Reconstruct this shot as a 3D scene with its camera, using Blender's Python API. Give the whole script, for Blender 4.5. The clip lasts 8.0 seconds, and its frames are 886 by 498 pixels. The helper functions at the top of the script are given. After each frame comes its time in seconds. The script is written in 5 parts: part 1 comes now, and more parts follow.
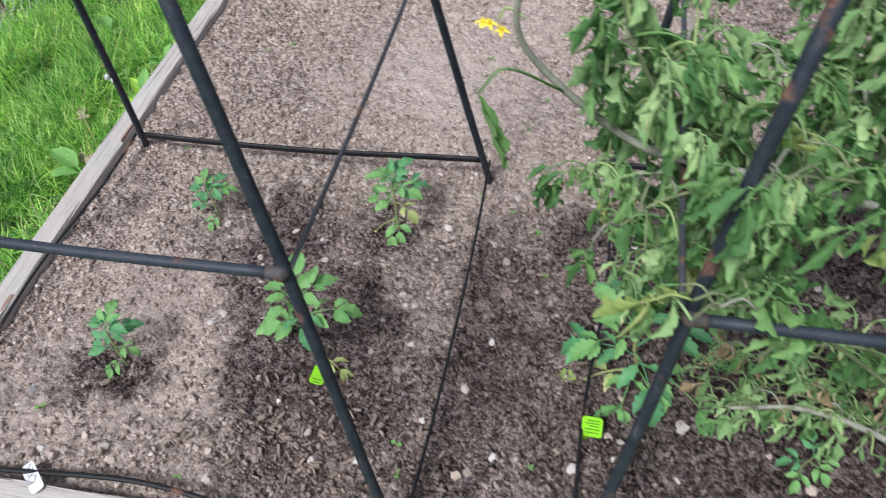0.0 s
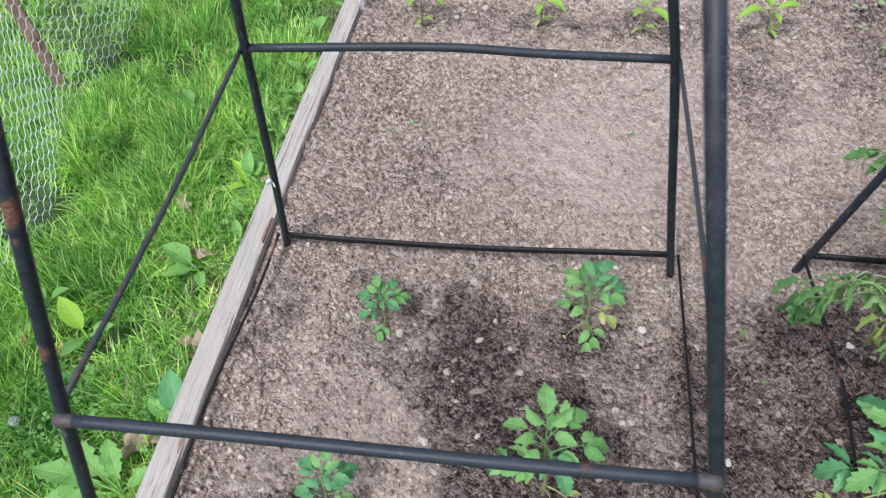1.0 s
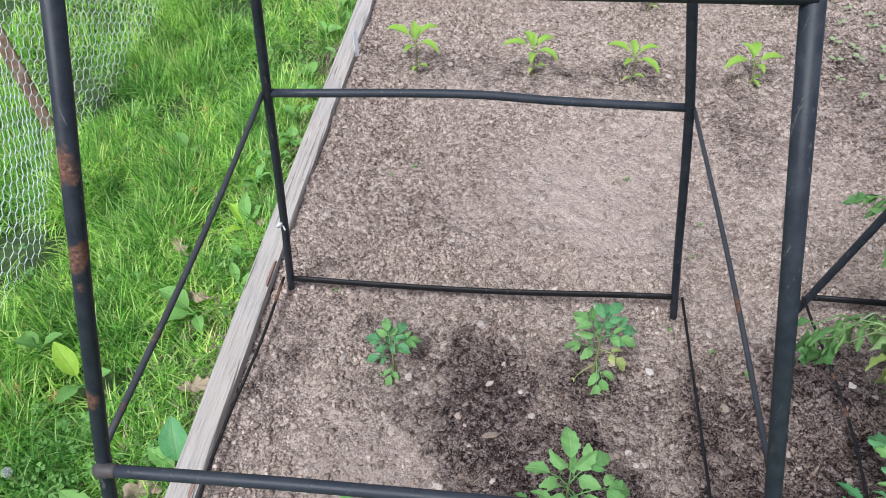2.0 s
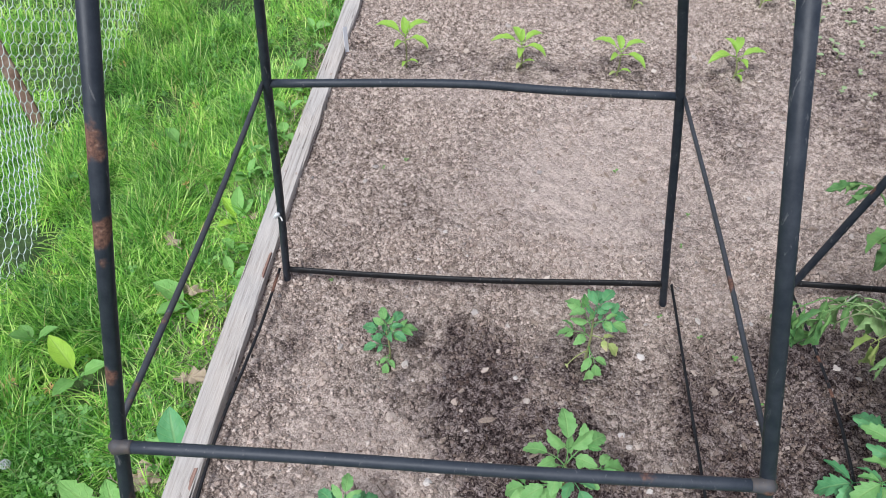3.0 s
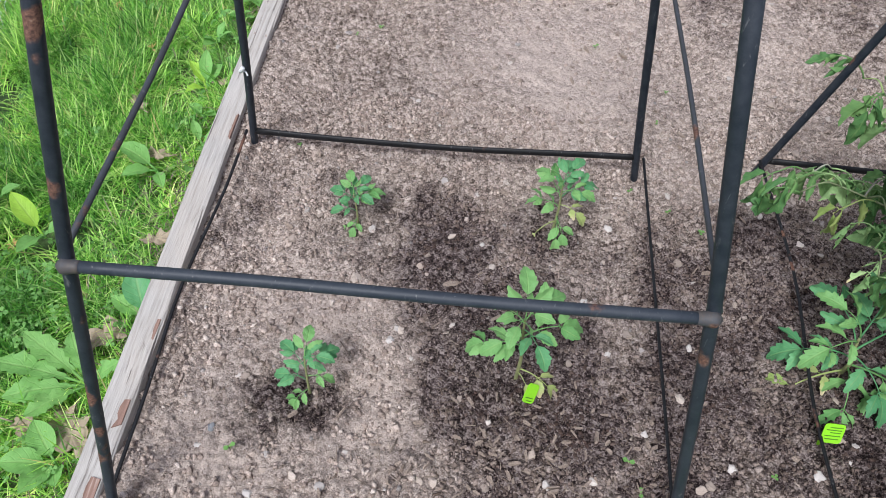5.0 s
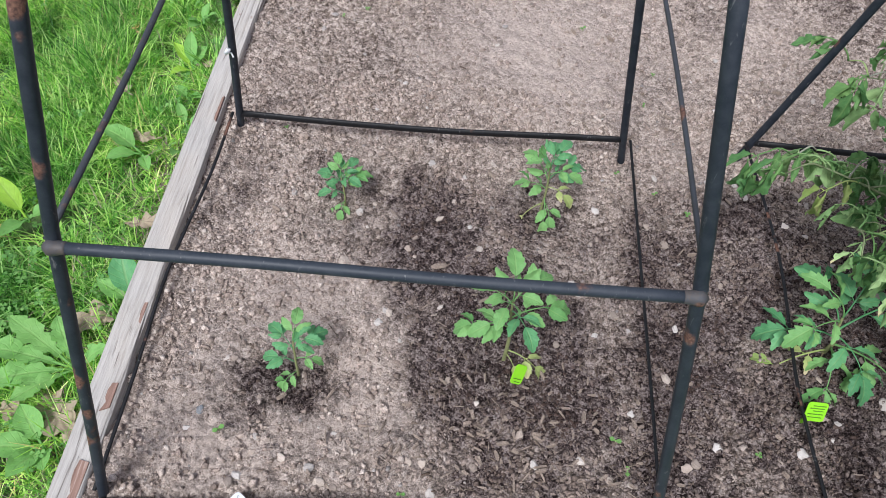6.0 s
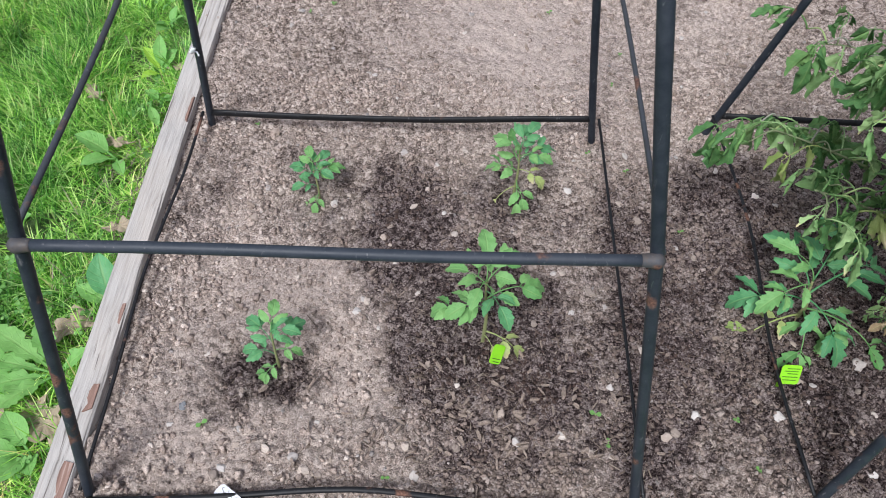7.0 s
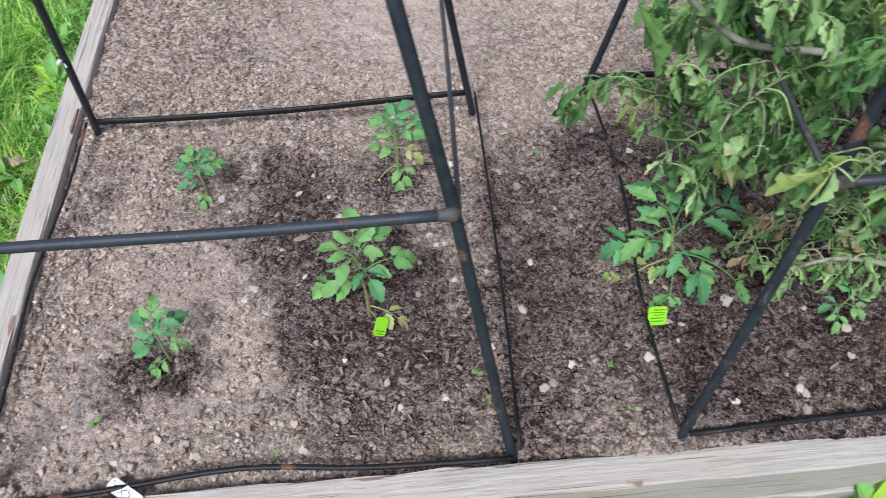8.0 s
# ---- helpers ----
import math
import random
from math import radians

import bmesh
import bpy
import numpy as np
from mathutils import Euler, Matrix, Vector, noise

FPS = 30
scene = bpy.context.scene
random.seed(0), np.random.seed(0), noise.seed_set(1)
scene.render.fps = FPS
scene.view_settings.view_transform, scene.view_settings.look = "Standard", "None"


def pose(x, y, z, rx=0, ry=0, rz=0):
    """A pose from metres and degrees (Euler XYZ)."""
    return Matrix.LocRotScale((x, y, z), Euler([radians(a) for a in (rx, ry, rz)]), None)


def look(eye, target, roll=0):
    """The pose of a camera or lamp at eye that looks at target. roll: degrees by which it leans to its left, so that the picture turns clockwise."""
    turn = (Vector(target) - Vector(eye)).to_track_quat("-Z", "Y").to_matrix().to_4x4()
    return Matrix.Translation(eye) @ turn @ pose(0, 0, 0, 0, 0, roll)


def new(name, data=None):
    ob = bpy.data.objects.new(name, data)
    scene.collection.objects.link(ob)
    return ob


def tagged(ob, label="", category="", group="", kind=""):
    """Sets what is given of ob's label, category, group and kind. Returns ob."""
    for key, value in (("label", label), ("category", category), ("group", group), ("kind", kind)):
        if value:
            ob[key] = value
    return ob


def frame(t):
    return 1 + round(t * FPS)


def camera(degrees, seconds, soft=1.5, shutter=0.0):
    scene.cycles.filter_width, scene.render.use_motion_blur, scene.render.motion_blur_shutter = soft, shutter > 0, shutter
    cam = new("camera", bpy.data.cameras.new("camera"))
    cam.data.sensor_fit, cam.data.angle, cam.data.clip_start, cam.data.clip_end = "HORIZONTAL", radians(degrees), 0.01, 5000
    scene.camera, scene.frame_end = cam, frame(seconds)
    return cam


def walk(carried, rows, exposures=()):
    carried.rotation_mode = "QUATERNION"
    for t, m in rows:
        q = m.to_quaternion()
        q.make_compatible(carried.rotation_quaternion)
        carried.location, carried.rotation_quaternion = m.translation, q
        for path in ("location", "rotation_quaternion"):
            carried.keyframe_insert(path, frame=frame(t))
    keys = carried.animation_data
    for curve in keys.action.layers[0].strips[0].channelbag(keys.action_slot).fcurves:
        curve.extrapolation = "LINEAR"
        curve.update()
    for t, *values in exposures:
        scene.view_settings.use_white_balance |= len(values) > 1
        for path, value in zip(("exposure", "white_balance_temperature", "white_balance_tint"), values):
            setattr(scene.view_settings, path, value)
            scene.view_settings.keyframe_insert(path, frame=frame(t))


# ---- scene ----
cam = camera(60.5, 8.0, 0.4, 0.25)
PATH = [
    (0, (0.755, -0.857, 0.885), (0.419, 0.373, -0.657), -5.2),
    (0.3, (0.672, -0.822, 0.896), (0.312, 0.416, -0.634), -4.0),
    (0.5, (0.592, -0.796, 0.908), (0.230, 0.430, -0.630), -4.7),
    (0.7, (0.498, -0.774, 0.906), (0.175, 0.467, -0.630), -4.7),
    (1, (0.383, -0.763, 0.923), (0.168, 0.521, -0.595), -3.0),
    (1.5, (0.321, -0.754, 0.933), (0.124, 0.586, -0.54), -1.9),
    (1.7, (0.319, -0.762, 0.928), (0.151, 0.601, -0.526), -1.0),
    (2.8, (0.304, -0.79, 0.931), (0.218, 0.597, -0.508), 0.9),
    (3, (0.3, -0.8, 0.93), (0.219, 0.583, -0.512), 1.0),
    (3.5, (0.3, -0.817, 0.918), (0.228, 0.549, -0.542), 1.7),
    (4, (0.311, -0.829, 0.899), (0.256, 0.463, -0.626), 3.0),
    (4.5, (0.324, -0.835, 0.886), (0.284, 0.369, -0.711), 4.0),
    (4.7, (0.326, -0.835, 0.885), (0.295, 0.367, -0.713), 4.3),
    (5.8, (0.325, -0.838, 0.882), (0.337, 0.333, -0.74), 5.6),
    (6, (0.325, -0.839, 0.883), (0.344, 0.329, -0.741), 5.9),
    (6.5, (0.336, -0.844, 0.88), (0.363, 0.321, -0.745), 5.2),
    (7, (0.35, -0.857, 0.882), (0.39, 0.307, -0.744), 3.7),
    (7.5, (0.398, -0.866, 0.887), (0.457, 0.289, -0.745), 1.9),
    (7.8, (0.453, -0.894, 0.889), (0.521, 0.264, -0.74), 0.7),
    (8, (0.49, -0.898, 0.899), (0.576, 0.246, -0.739), -0.3),
]
walk(cam, [(t, look(eye, target, roll)) for t, eye, target, roll in PATH])

# ---- light ----
SUN_UP, SUN_ROUND = 56.0, 205.0
world = bpy.data.worlds.new("overcast_sky")
scene.world = world
world.use_nodes = True
wn = world.node_tree.nodes
sky = wn.new("ShaderNodeTexSky")
sky.sky_type = 'NISHITA'
sky.sun_disc = False
sky.sun_elevation = radians(SUN_UP)
sky.sun_rotation = radians(SUN_ROUND)
sky.air_density = 1.0
sky.dust_density = 4.0
soft_sky = wn.new("ShaderNodeMix")
soft_sky.data_type = 'RGBA'
soft_sky.inputs[0].default_value = 0.62
soft_sky.inputs[7].default_value = (6.3, 6.45, 8.3, 1)
world.node_tree.links.new(sky.outputs[0], soft_sky.inputs[6])
world.node_tree.links.new(soft_sky.outputs[2], wn["Background"].inputs[0])
wn["Background"].inputs[1].default_value = 0.080
sun_data = bpy.data.lights.new("sun", 'SUN')
sun_data.energy = 3.5
sun_data.angle = radians(15)
sun_data.color = (0.955, 0.985, 1.05)
sun_ob = new("sun", sun_data)
_a = radians(SUN_ROUND)
sun_ob.matrix_world = look((0, 0, 5), (-5 * math.sin(_a) / math.tan(radians(SUN_UP)), -5 * math.cos(_a) / math.tan(radians(SUN_UP)), 0))
scene.view_settings.exposure = 0.32

rng = random.Random(7)
nrng = np.random.default_rng(11)


# ---- materials ----
class Nodes:
    """A small wrapper to write node trees shortly."""

    def __init__(self, name):
        self.mat = bpy.data.materials.new(name)
        self.mat.use_nodes = True
        self.tree = self.mat.node_tree
        self.bsdf = self.tree.nodes["Principled BSDF"]
        self.out = self.tree.nodes["Material Output"]

    def node(self, kind, **ins):
        n = self.tree.nodes.new(kind)
        for k, v in ins.items():
            self.put(n.inputs[k.replace("_", " ")], v)
        return n

    def put(self, socket, v):
        if isinstance(v, bpy.types.NodeSocket):
            self.tree.links.new(v, socket)
        else:
            socket.default_value = v

    def coords(self, which="Object", scale=(1, 1, 1)):
        c = self.tree.nodes.new("ShaderNodeTexCoord")
        m = self.tree.nodes.new("ShaderNodeMapping")
        self.tree.links.new(c.outputs[which], m.inputs[0])
        m.inputs["Scale"].default_value = scale
        return m.outputs[0]

    def noise(self, vec, scale, detail=4, rough=0.6):
        return self.node("ShaderNodeTexNoise", Vector=vec, Scale=scale, Detail=detail, Roughness=rough).outputs[0]

    def ramp(self, fac, stops):
        n = self.tree.nodes.new("ShaderNodeValToRGB")
        while len(n.color_ramp.elements) < len(stops):
            n.color_ramp.elements.new(0.5)
        for e, (p, c) in zip(n.color_ramp.elements, stops):
            e.position = p
            e.color = (*c, 1) if len(c) == 3 else c
        self.put(n.inputs[0], fac)
        return n.outputs[0]

    def mix(self, fac, a, b, how='MIX'):
        n = self.tree.nodes.new("ShaderNodeMix")
        n.data_type = 'RGBA'
        n.blend_type = how
        for i, v in ((0, fac), (6, a), (7, b)):
            if isinstance(v, tuple) and len(v) == 3:
                v = (*v, 1)
            self.put(n.inputs[i], v)
        return n.outputs[2]

    def calc(self, how, a, b=0.0, clamp=False):
        n = self.tree.nodes.new("ShaderNodeMath")
        n.operation = how
        n.use_clamp = clamp
        self.put(n.inputs[0], a)
        self.put(n.inputs[1], b)
        return n.outputs[0]

    def attr(self, name, out=2):
        n = self.tree.nodes.new("ShaderNodeAttribute")
        n.attribute_name = name
        return n.outputs[out]

    def random(self):
        return self.tree.nodes.new("ShaderNodeObjectInfo").outputs["Random"]

    def island(self):
        return self.tree.nodes.new("ShaderNodeNewGeometry").outputs["Random Per Island"]

    def done(self, colour, rough=0.8, bump=None, strength=0.4, distance=0.002, spec=None, metal=None):
        self.put(self.bsdf.inputs["Base Color"], colour)
        self.put(self.bsdf.inputs["Roughness"], rough)
        if spec is not None:
            self.put(self.bsdf.inputs["Specular IOR Level"], spec)
        if metal is not None:
            self.put(self.bsdf.inputs["Metallic"], metal)
        if bump is not None:
            b = self.node("ShaderNodeBump", Height=bump, Strength=strength, Distance=distance)
            self.tree.links.new(b.outputs[0], self.bsdf.inputs["Normal"])
        return self.mat

    def thin(self, colour, share=0.3):
        """Lets some light through, as leaves do."""
        t = self.node("ShaderNodeBsdfTranslucent", Color=colour)
        m = self.node("ShaderNodeMixShader", Fac=share)
        self.tree.links.new(self.bsdf.outputs[0], m.inputs[1])
        self.tree.links.new(t.outputs[0], m.inputs[2])
        self.tree.links.new(m.outputs[0], self.out.inputs[0])


def soil_material():
    n = Nodes("garden_soil")
    v = n.coords()
    fine = n.noise(v, 640, 5, 0.85)
    mid = n.noise(v, 75, 5, 0.65)
    big = n.noise(v, 7, 4, 0.6)
    grains = n.node("ShaderNodeTexVoronoi", Vector=v, Scale=480)
    coarse = n.node("ShaderNodeTexVoronoi", Vector=n.node("ShaderNodeVectorMath").outputs[0], Scale=150)
    wob = coarse.inputs["Vector"].links[0].from_node
    n.put(wob.inputs[0], v)
    n.put(wob.inputs[1], n.node("ShaderNodeVectorMath").outputs[0])
    scale = wob.inputs[1].links[0].from_node
    scale.operation = 'SCALE'
    n.put(scale.inputs[0], n.node("ShaderNodeTexNoise", Vector=v, Scale=300).outputs[1])
    scale.inputs["Scale"].default_value = 0.006
    g1 = n.node("ShaderNodeSeparateColor", Color=grains.outputs["Color"]).outputs[0]
    g2 = n.node("ShaderNodeSeparateColor", Color=coarse.outputs["Color"]).outputs[0]
    tone = n.calc('ADD', n.calc('MULTIPLY', fine, 0.5), n.calc('ADD', n.calc('MULTIPLY', g1, 0.26), n.calc('MULTIPLY', g2, 0.24)))
    dry = n.ramp(tone, [(0.37, (0.100, 0.075, 0.061)), (0.44, (0.290, 0.230, 0.193)), (0.54, (0.445, 0.363, 0.310)), (0.65, (0.71, 0.61, 0.535))])
    dry = n.mix(n.ramp(n.noise(v, 26, 6, 0.7), [(0.36, (0.4, 0.4, 0.4)), (0.56, (0, 0, 0))]), dry, n.mix(1.0, dry, (0.82, 0.79, 0.78), 'MULTIPLY'))
    dry = n.mix(n.ramp(big, [(0.40, (0, 0, 0)), (0.7, (0.6, 0.6, 0.6))]), dry, n.mix(0.55, dry, (0.52, 0.43, 0.37)))
    silt = n.ramp(n.calc('ADD', n.attr("silt"), n.calc('MULTIPLY', n.calc('SUBTRACT', mid, 0.5), 1.1), True), [(0.15, (0, 0, 0)), (0.9, (1, 1, 1))])
    dry = n.mix(n.mix(1.0, silt, (0.9, 0.9, 0.9), 'MULTIPLY'), dry, n.mix(0.66, dry, (0.62, 0.517, 0.452)))
    wet = n.ramp(tone, [(0.36, (0.018, 0.0122, 0.0117)), (0.46, (0.072, 0.0525, 0.0495)), (0.56, (0.150, 0.116, 0.108)), (0.66, (0.34, 0.283, 0.262))])
    damp = n.attr("damp")
    damp = n.calc('ADD', damp, n.calc('MULTIPLY', n.calc('SUBTRACT', n.noise(v, 34, 7, 0.8), 0.5), 1.5), True)
    damp = n.ramp(damp, [(0.14, (0, 0, 0)), (0.62, (1, 1, 1))])
    c = n.mix(damp, dry, wet)
    h = n.calc('ADD', n.calc('MULTIPLY', fine, 0.9), n.calc('SUBTRACT', n.calc('MULTIPLY', mid, 0.5), n.calc('MULTIPLY', coarse.outputs["Distance"], 0.9)))
    return n.done(c, 0.97, h, 1.0, 0.0036, spec=0.08)


def crumb_material(name, stops, rough=0.95, scale=620, damp=0.0):
    n = Nodes(name)
    v = n.coords()
    c = n.ramp(n.island(), stops)
    f = n.noise(v, scale, 4, 0.7)
    c = n.mix(1.0, c, n.ramp(f, [(0.32, (0.48, 0.46, 0.45)), (0.68, (1.18, 1.15, 1.13))]), 'MULTIPLY')
    if damp:
        c = n.mix(n.calc('MULTIPLY', n.attr("damp"), damp), c, n.mix(1.0, c, (0.19, 0.155, 0.152), 'MULTIPLY'))
    return n.done(c, rough, f, 1.0, 0.0018, spec=0.12)


def stone_material():
    n = Nodes("stone")
    v = n.coords()
    c = n.ramp(n.random(), [(0.0, (0.30, 0.25, 0.215)), (0.35, (0.42, 0.35, 0.30)), (0.65, (0.54, 0.465, 0.405)), (0.85, (0.44, 0.41, 0.39)), (1.0, (0.68, 0.62, 0.565))])
    f = n.noise(v, 130, 5, 0.7)
    c = n.mix(1.0, c, n.ramp(f, [(0.3, (0.6, 0.58, 0.56)), (0.7, (1.15, 1.13, 1.1))]), 'MULTIPLY')
    return n.done(c, 0.85, f, 0.4, 0.001)


def plain_noise(name, stops, scale, rough, bump=0.3, stretch=(1, 1, 1), distance=0.001, spec=None):
    n = Nodes(name)
    f = n.noise(n.coords(scale=stretch), scale, 5, 0.65)
    return n.done(n.ramp(f, stops), rough, f, bump, distance, spec=spec)


def board_material():
    """Weathered grey softwood with grain along y, old brown stain in patches and pale sawn faces."""
    n = Nodes("weathered_board")
    v = n.coords(scale=(1, 0.035, 1))
    grain = n.noise(v, 260, 6, 0.7)
    blotch = n.noise(n.coords(scale=(1, 0.35, 1)), 11, 5, 0.65)
    c = n.ramp(grain, [(0.28, (0.235, 0.218, 0.198)), (0.46, (0.375, 0.352, 0.322)), (0.7, (0.49, 0.465, 0.432))])
    c = n.mix(n.ramp(blotch, [(0.45, (0, 0, 0)), (0.7, (0.5, 0.5, 0.5))]), c, n.mix(0.5, c, (0.48, 0.37, 0.265)))
    knots = n.noise(n.coords(scale=(1.6, 0.8, 1)), 23, 3, 0.5)
    c = n.mix(n.ramp(knots, [(0.70, (0, 0, 0)), (0.76, (0.8, 0.8, 0.8))]), c, (0.19, 0.095, 0.055))
    crack = n.ramp(n.noise(n.coords(scale=(1, 0.012, 1)), 150, 3, 0.6), [(0.35, (1, 1, 1)), (0.39, (0, 0, 0))])
    c = n.mix(n.mix(1.0, crack, (0.85, 0.7, 0.7), 'MULTIPLY'), c, (0.10, 0.08, 0.065))
    return n.done(c, 0.85, n.calc('SUBTRACT', grain, n.calc('MULTIPLY', crack, 0.6)), 0.7, 0.003)


def stain_material():
    n = Nodes("brown_stain")
    g = n.noise(n.coords(scale=(1, 0.05, 1)), 240, 5, 0.7)
    c = n.ramp(g, [(0.3, (0.13, 0.075, 0.055)), (0.55, (0.25, 0.15, 0.115)), (0.72, (0.42, 0.34, 0.29))])
    return n.done(c, 0.8, g, 0.4, 0.001)


def tube_material(name="black_enamel", base=(0.014, 0.0195, 0.028), worn=0.0, gloss=0.48, dusty=0.6):
    """Black enamelled steel, dulled by dust, with lengthwise scuffs, chips and patches of red-brown rust."""
    n = Nodes(name)
    v = n.coords()
    f = n.noise(v, 24, 4, 0.55)
    g = n.noise(v, 6, 3, 0.6)
    fine = n.noise(v, 420, 3, 0.6)
    rust = n.ramp(n.calc('MULTIPLY', f, g), [(0.348 - worn, (0, 0, 0)), (0.385 - worn, (1, 1, 1))])
    dust = n.ramp(n.noise(v, 55, 6, 0.75), [(0.40, (0, 0, 0)), (0.72, (dusty, dusty, dusty))])
    c = n.mix(dust, base, (0.048, 0.056, 0.068))
    scuff = n.ramp(n.noise(n.coords(scale=(1, 1, 0.16)), 210, 4, 0.7), [(0.63, (0, 0, 0)), (0.69, (0.7, 0.7, 0.7))])
    c = n.mix(scuff, c, (0.115, 0.115, 0.118))
    c = n.mix(n.mix(1.0, rust, (0.9, 0.9, 0.9), 'MULTIPLY'), c, n.ramp(fine, [(0.3, (0.050, 0.026, 0.019)), (0.6, (0.17, 0.085, 0.058)), (0.75, (0.26, 0.17, 0.125))]))
    r = n.mix(dust, (gloss, gloss, gloss), (0.7, 0.7, 0.7))
    r = n.mix(rust, r, (0.88, 0.88, 0.88))
    return n.done(c, r, n.calc('ADD', n.calc('MULTIPLY', fine, 0.4), n.calc('ADD', n.calc('MULTIPLY', rust, -0.6), n.calc('MULTIPLY', dust, 0.5))), 0.3, 0.001, spec=0.32)


def leaf_material(name, dark, light, tip=None, tip_share=0.0, share=0.28, rough=0.5, vein=0.5, spots=0.0, spot_colour=(0.3, 0.17, 0.07)):
    """A leaf: pale midrib and side veins, shade varying from leaf to leaf and within it, and dry or yellow tips."""
    n = Nodes(name)
    v = n.coords()
    u = n.attr("leaf_u")
    s = n.attr("leaf_s")
    r = n.random()
    i = n.island()
    f = n.noise(v, 120, 4, 0.65)
    fac = n.calc('ADD', n.calc('MULTIPLY', i, 0.55), n.calc('MULTIPLY', f, 0.5))
    c = n.ramp(fac, [(0.2, dark), (0.85, light)])
    lines = n.calc('FRACT', n.calc('ADD', n.calc('MULTIPLY', s, 6.0), n.calc('MULTIPLY', u, -1.7)))
    side = n.ramp(n.calc('ABSOLUTE', n.calc('SUBTRACT', lines, 0.5)), [(0.03, (1, 1, 1)), (0.11, (0, 0, 0))])
    rib = n.ramp(u, [(0.04, (1, 1, 1)), (0.13, (0, 0, 0))])
    veins = n.mix(1.0, n.mix(1.0, side, (0.45, 0.45, 0.45), 'MULTIPLY'), rib, 'LIGHTEN')
    pale = n.mix(0.45, c, (0.34, 0.46, 0.17))
    c = n.mix(n.mix(1.0, veins, (vein, vein, vein), 'MULTIPLY'), c, pale)
    if tip:
        edge = n.calc('ADD', n.calc('MULTIPLY', s, 0.45), n.calc('ADD', n.calc('MULTIPLY', i, 0.5), n.calc('MULTIPLY', f, 0.35)))
        c = n.mix(n.ramp(edge, [(1.0 - tip_share - 0.12, (0, 0, 0)), (1.0 - tip_share + 0.05, (1, 1, 1))]), c, tip)
    if spots:
        sp = n.noise(v, 260, 3, 0.6)
        c = n.mix(n.ramp(sp, [(0.72 - spots, (0, 0, 0)), (0.76 - spots, (1, 1, 1))]), c, spot_colour)
    n.done(c, rough, n.calc('ADD', n.calc('MULTIPLY', veins, -0.7), f), 0.5, 0.0018, spec=0.35)
    n.thin(c, share)
    return n.mat


def grass_material():
    n = Nodes("grass_blades")
    i = n.island()
    big = n.noise(n.coords(), 5, 4, 0.6)
    t = n.attr("leaf_s")
    c = n.ramp(i, [(0.0, (0.060, 0.180, 0.045)), (0.35, (0.195, 0.485, 0.095)), (0.7, (0.43, 0.74, 0.19)), (0.95, (0.70, 0.89, 0.42)), (0.98, (0.56, 0.50, 0.28)), (1.0, (0.56, 0.47, 0.28))])
    c = n.mix(1.0, c, n.ramp(big, [(0.32, (0.66, 0.80, 0.7)), (0.68, (1.35, 1.25, 1.05))]), 'MULTIPLY')
    c = n.mix(1.0, c, n.ramp(n.noise(n.coords(), 22, 4, 0.6), [(0.35, (0.62, 0.72, 0.7)), (0.65, (1.25, 1.2, 1.15))]), 'MULTIPLY')
    c = n.mix(n.calc('MULTIPLY', t, 0.3), c, n.mix(1.0, c, (1.5, 1.35, 1.1), 'MULTIPLY'))
    n.done(c, 0.5, spec=0.3)
    n.thin(c, 0.45)
    return n.mat


def lawn_material():
    n = Nodes("lawn_ground")
    v = n.coords()
    f = n.noise(v, 60, 6, 0.7)
    g = n.noise(v, 3, 5, 0.6)
    c = n.ramp(f, [(0.3, (0.012, 0.026, 0.008)), (0.55, (0.038, 0.080, 0.020)), (0.75, (0.11, 0.17, 0.05))])
    c = n.mix(n.ramp(g, [(0.4, (0, 0, 0)), (0.75, (0.5, 0.5, 0.5))]), c, (0.13, 0.19, 0.06))
    return n.done(c, 0.95, f, 0.8, 0.01)


def tag_material(name, colour):
    n = Nodes(name)
    f = n.noise(n.coords(), 90, 4, 0.6)
    c = n.mix(n.ramp(f, [(0.45, (0, 0, 0)), (0.8, (0.35, 0.35, 0.35))]), colour, tuple(0.62 * x for x in colour))
    n.done(c, 0.45, f, 0.05)
    n.thin(c, 0.15)
    return n.mat


SOIL = soil_material()
CRUMB = crumb_material("soil_crumbs", [(0.0, (0.34, 0.275, 0.234)), (0.5, (0.54, 0.445, 0.385)), (0.88, (0.72, 0.61, 0.535)), (1.0, (0.88, 0.785, 0.71))], damp=1.0)
PEBBLE = crumb_material("pebbles", [(0.0, (0.20, 0.165, 0.145)), (0.4, (0.33, 0.278, 0.245)), (0.7, (0.45, 0.39, 0.35)), (0.84, (0.36, 0.34, 0.33)), (0.95, (0.56, 0.51, 0.47)), (1.0, (0.82, 0.79, 0.76))], 0.8, damp=0.5)
CHIP = crumb_material("wood_mulch", [(0.0, (0.15, 0.112, 0.088)), (0.4, (0.30, 0.240, 0.195)), (0.75, (0.47, 0.392, 0.328)), (1.0, (0.66, 0.58, 0.50))], damp=0.5)
STRAW = crumb_material("straw", [(0.0, (0.15, 0.12, 0.095)), (0.6, (0.34, 0.28, 0.225)), (1.0, (0.50, 0.43, 0.35))])
STONE = stone_material()
WHITE_STONE = plain_noise("white_stone", [(0.3, (0.40, 0.36, 0.33)), (0.7, (0.60, 0.56, 0.52))], 140, 0.7)
SLATE = plain_noise("blue_grey_stone", [(0.3, (0.15, 0.155, 0.16)), (0.7, (0.25, 0.26, 0.27))], 140, 0.7)
BOARD = board_material()
STAIN = stain_material()
TUBE = tube_material(worn=0.0)
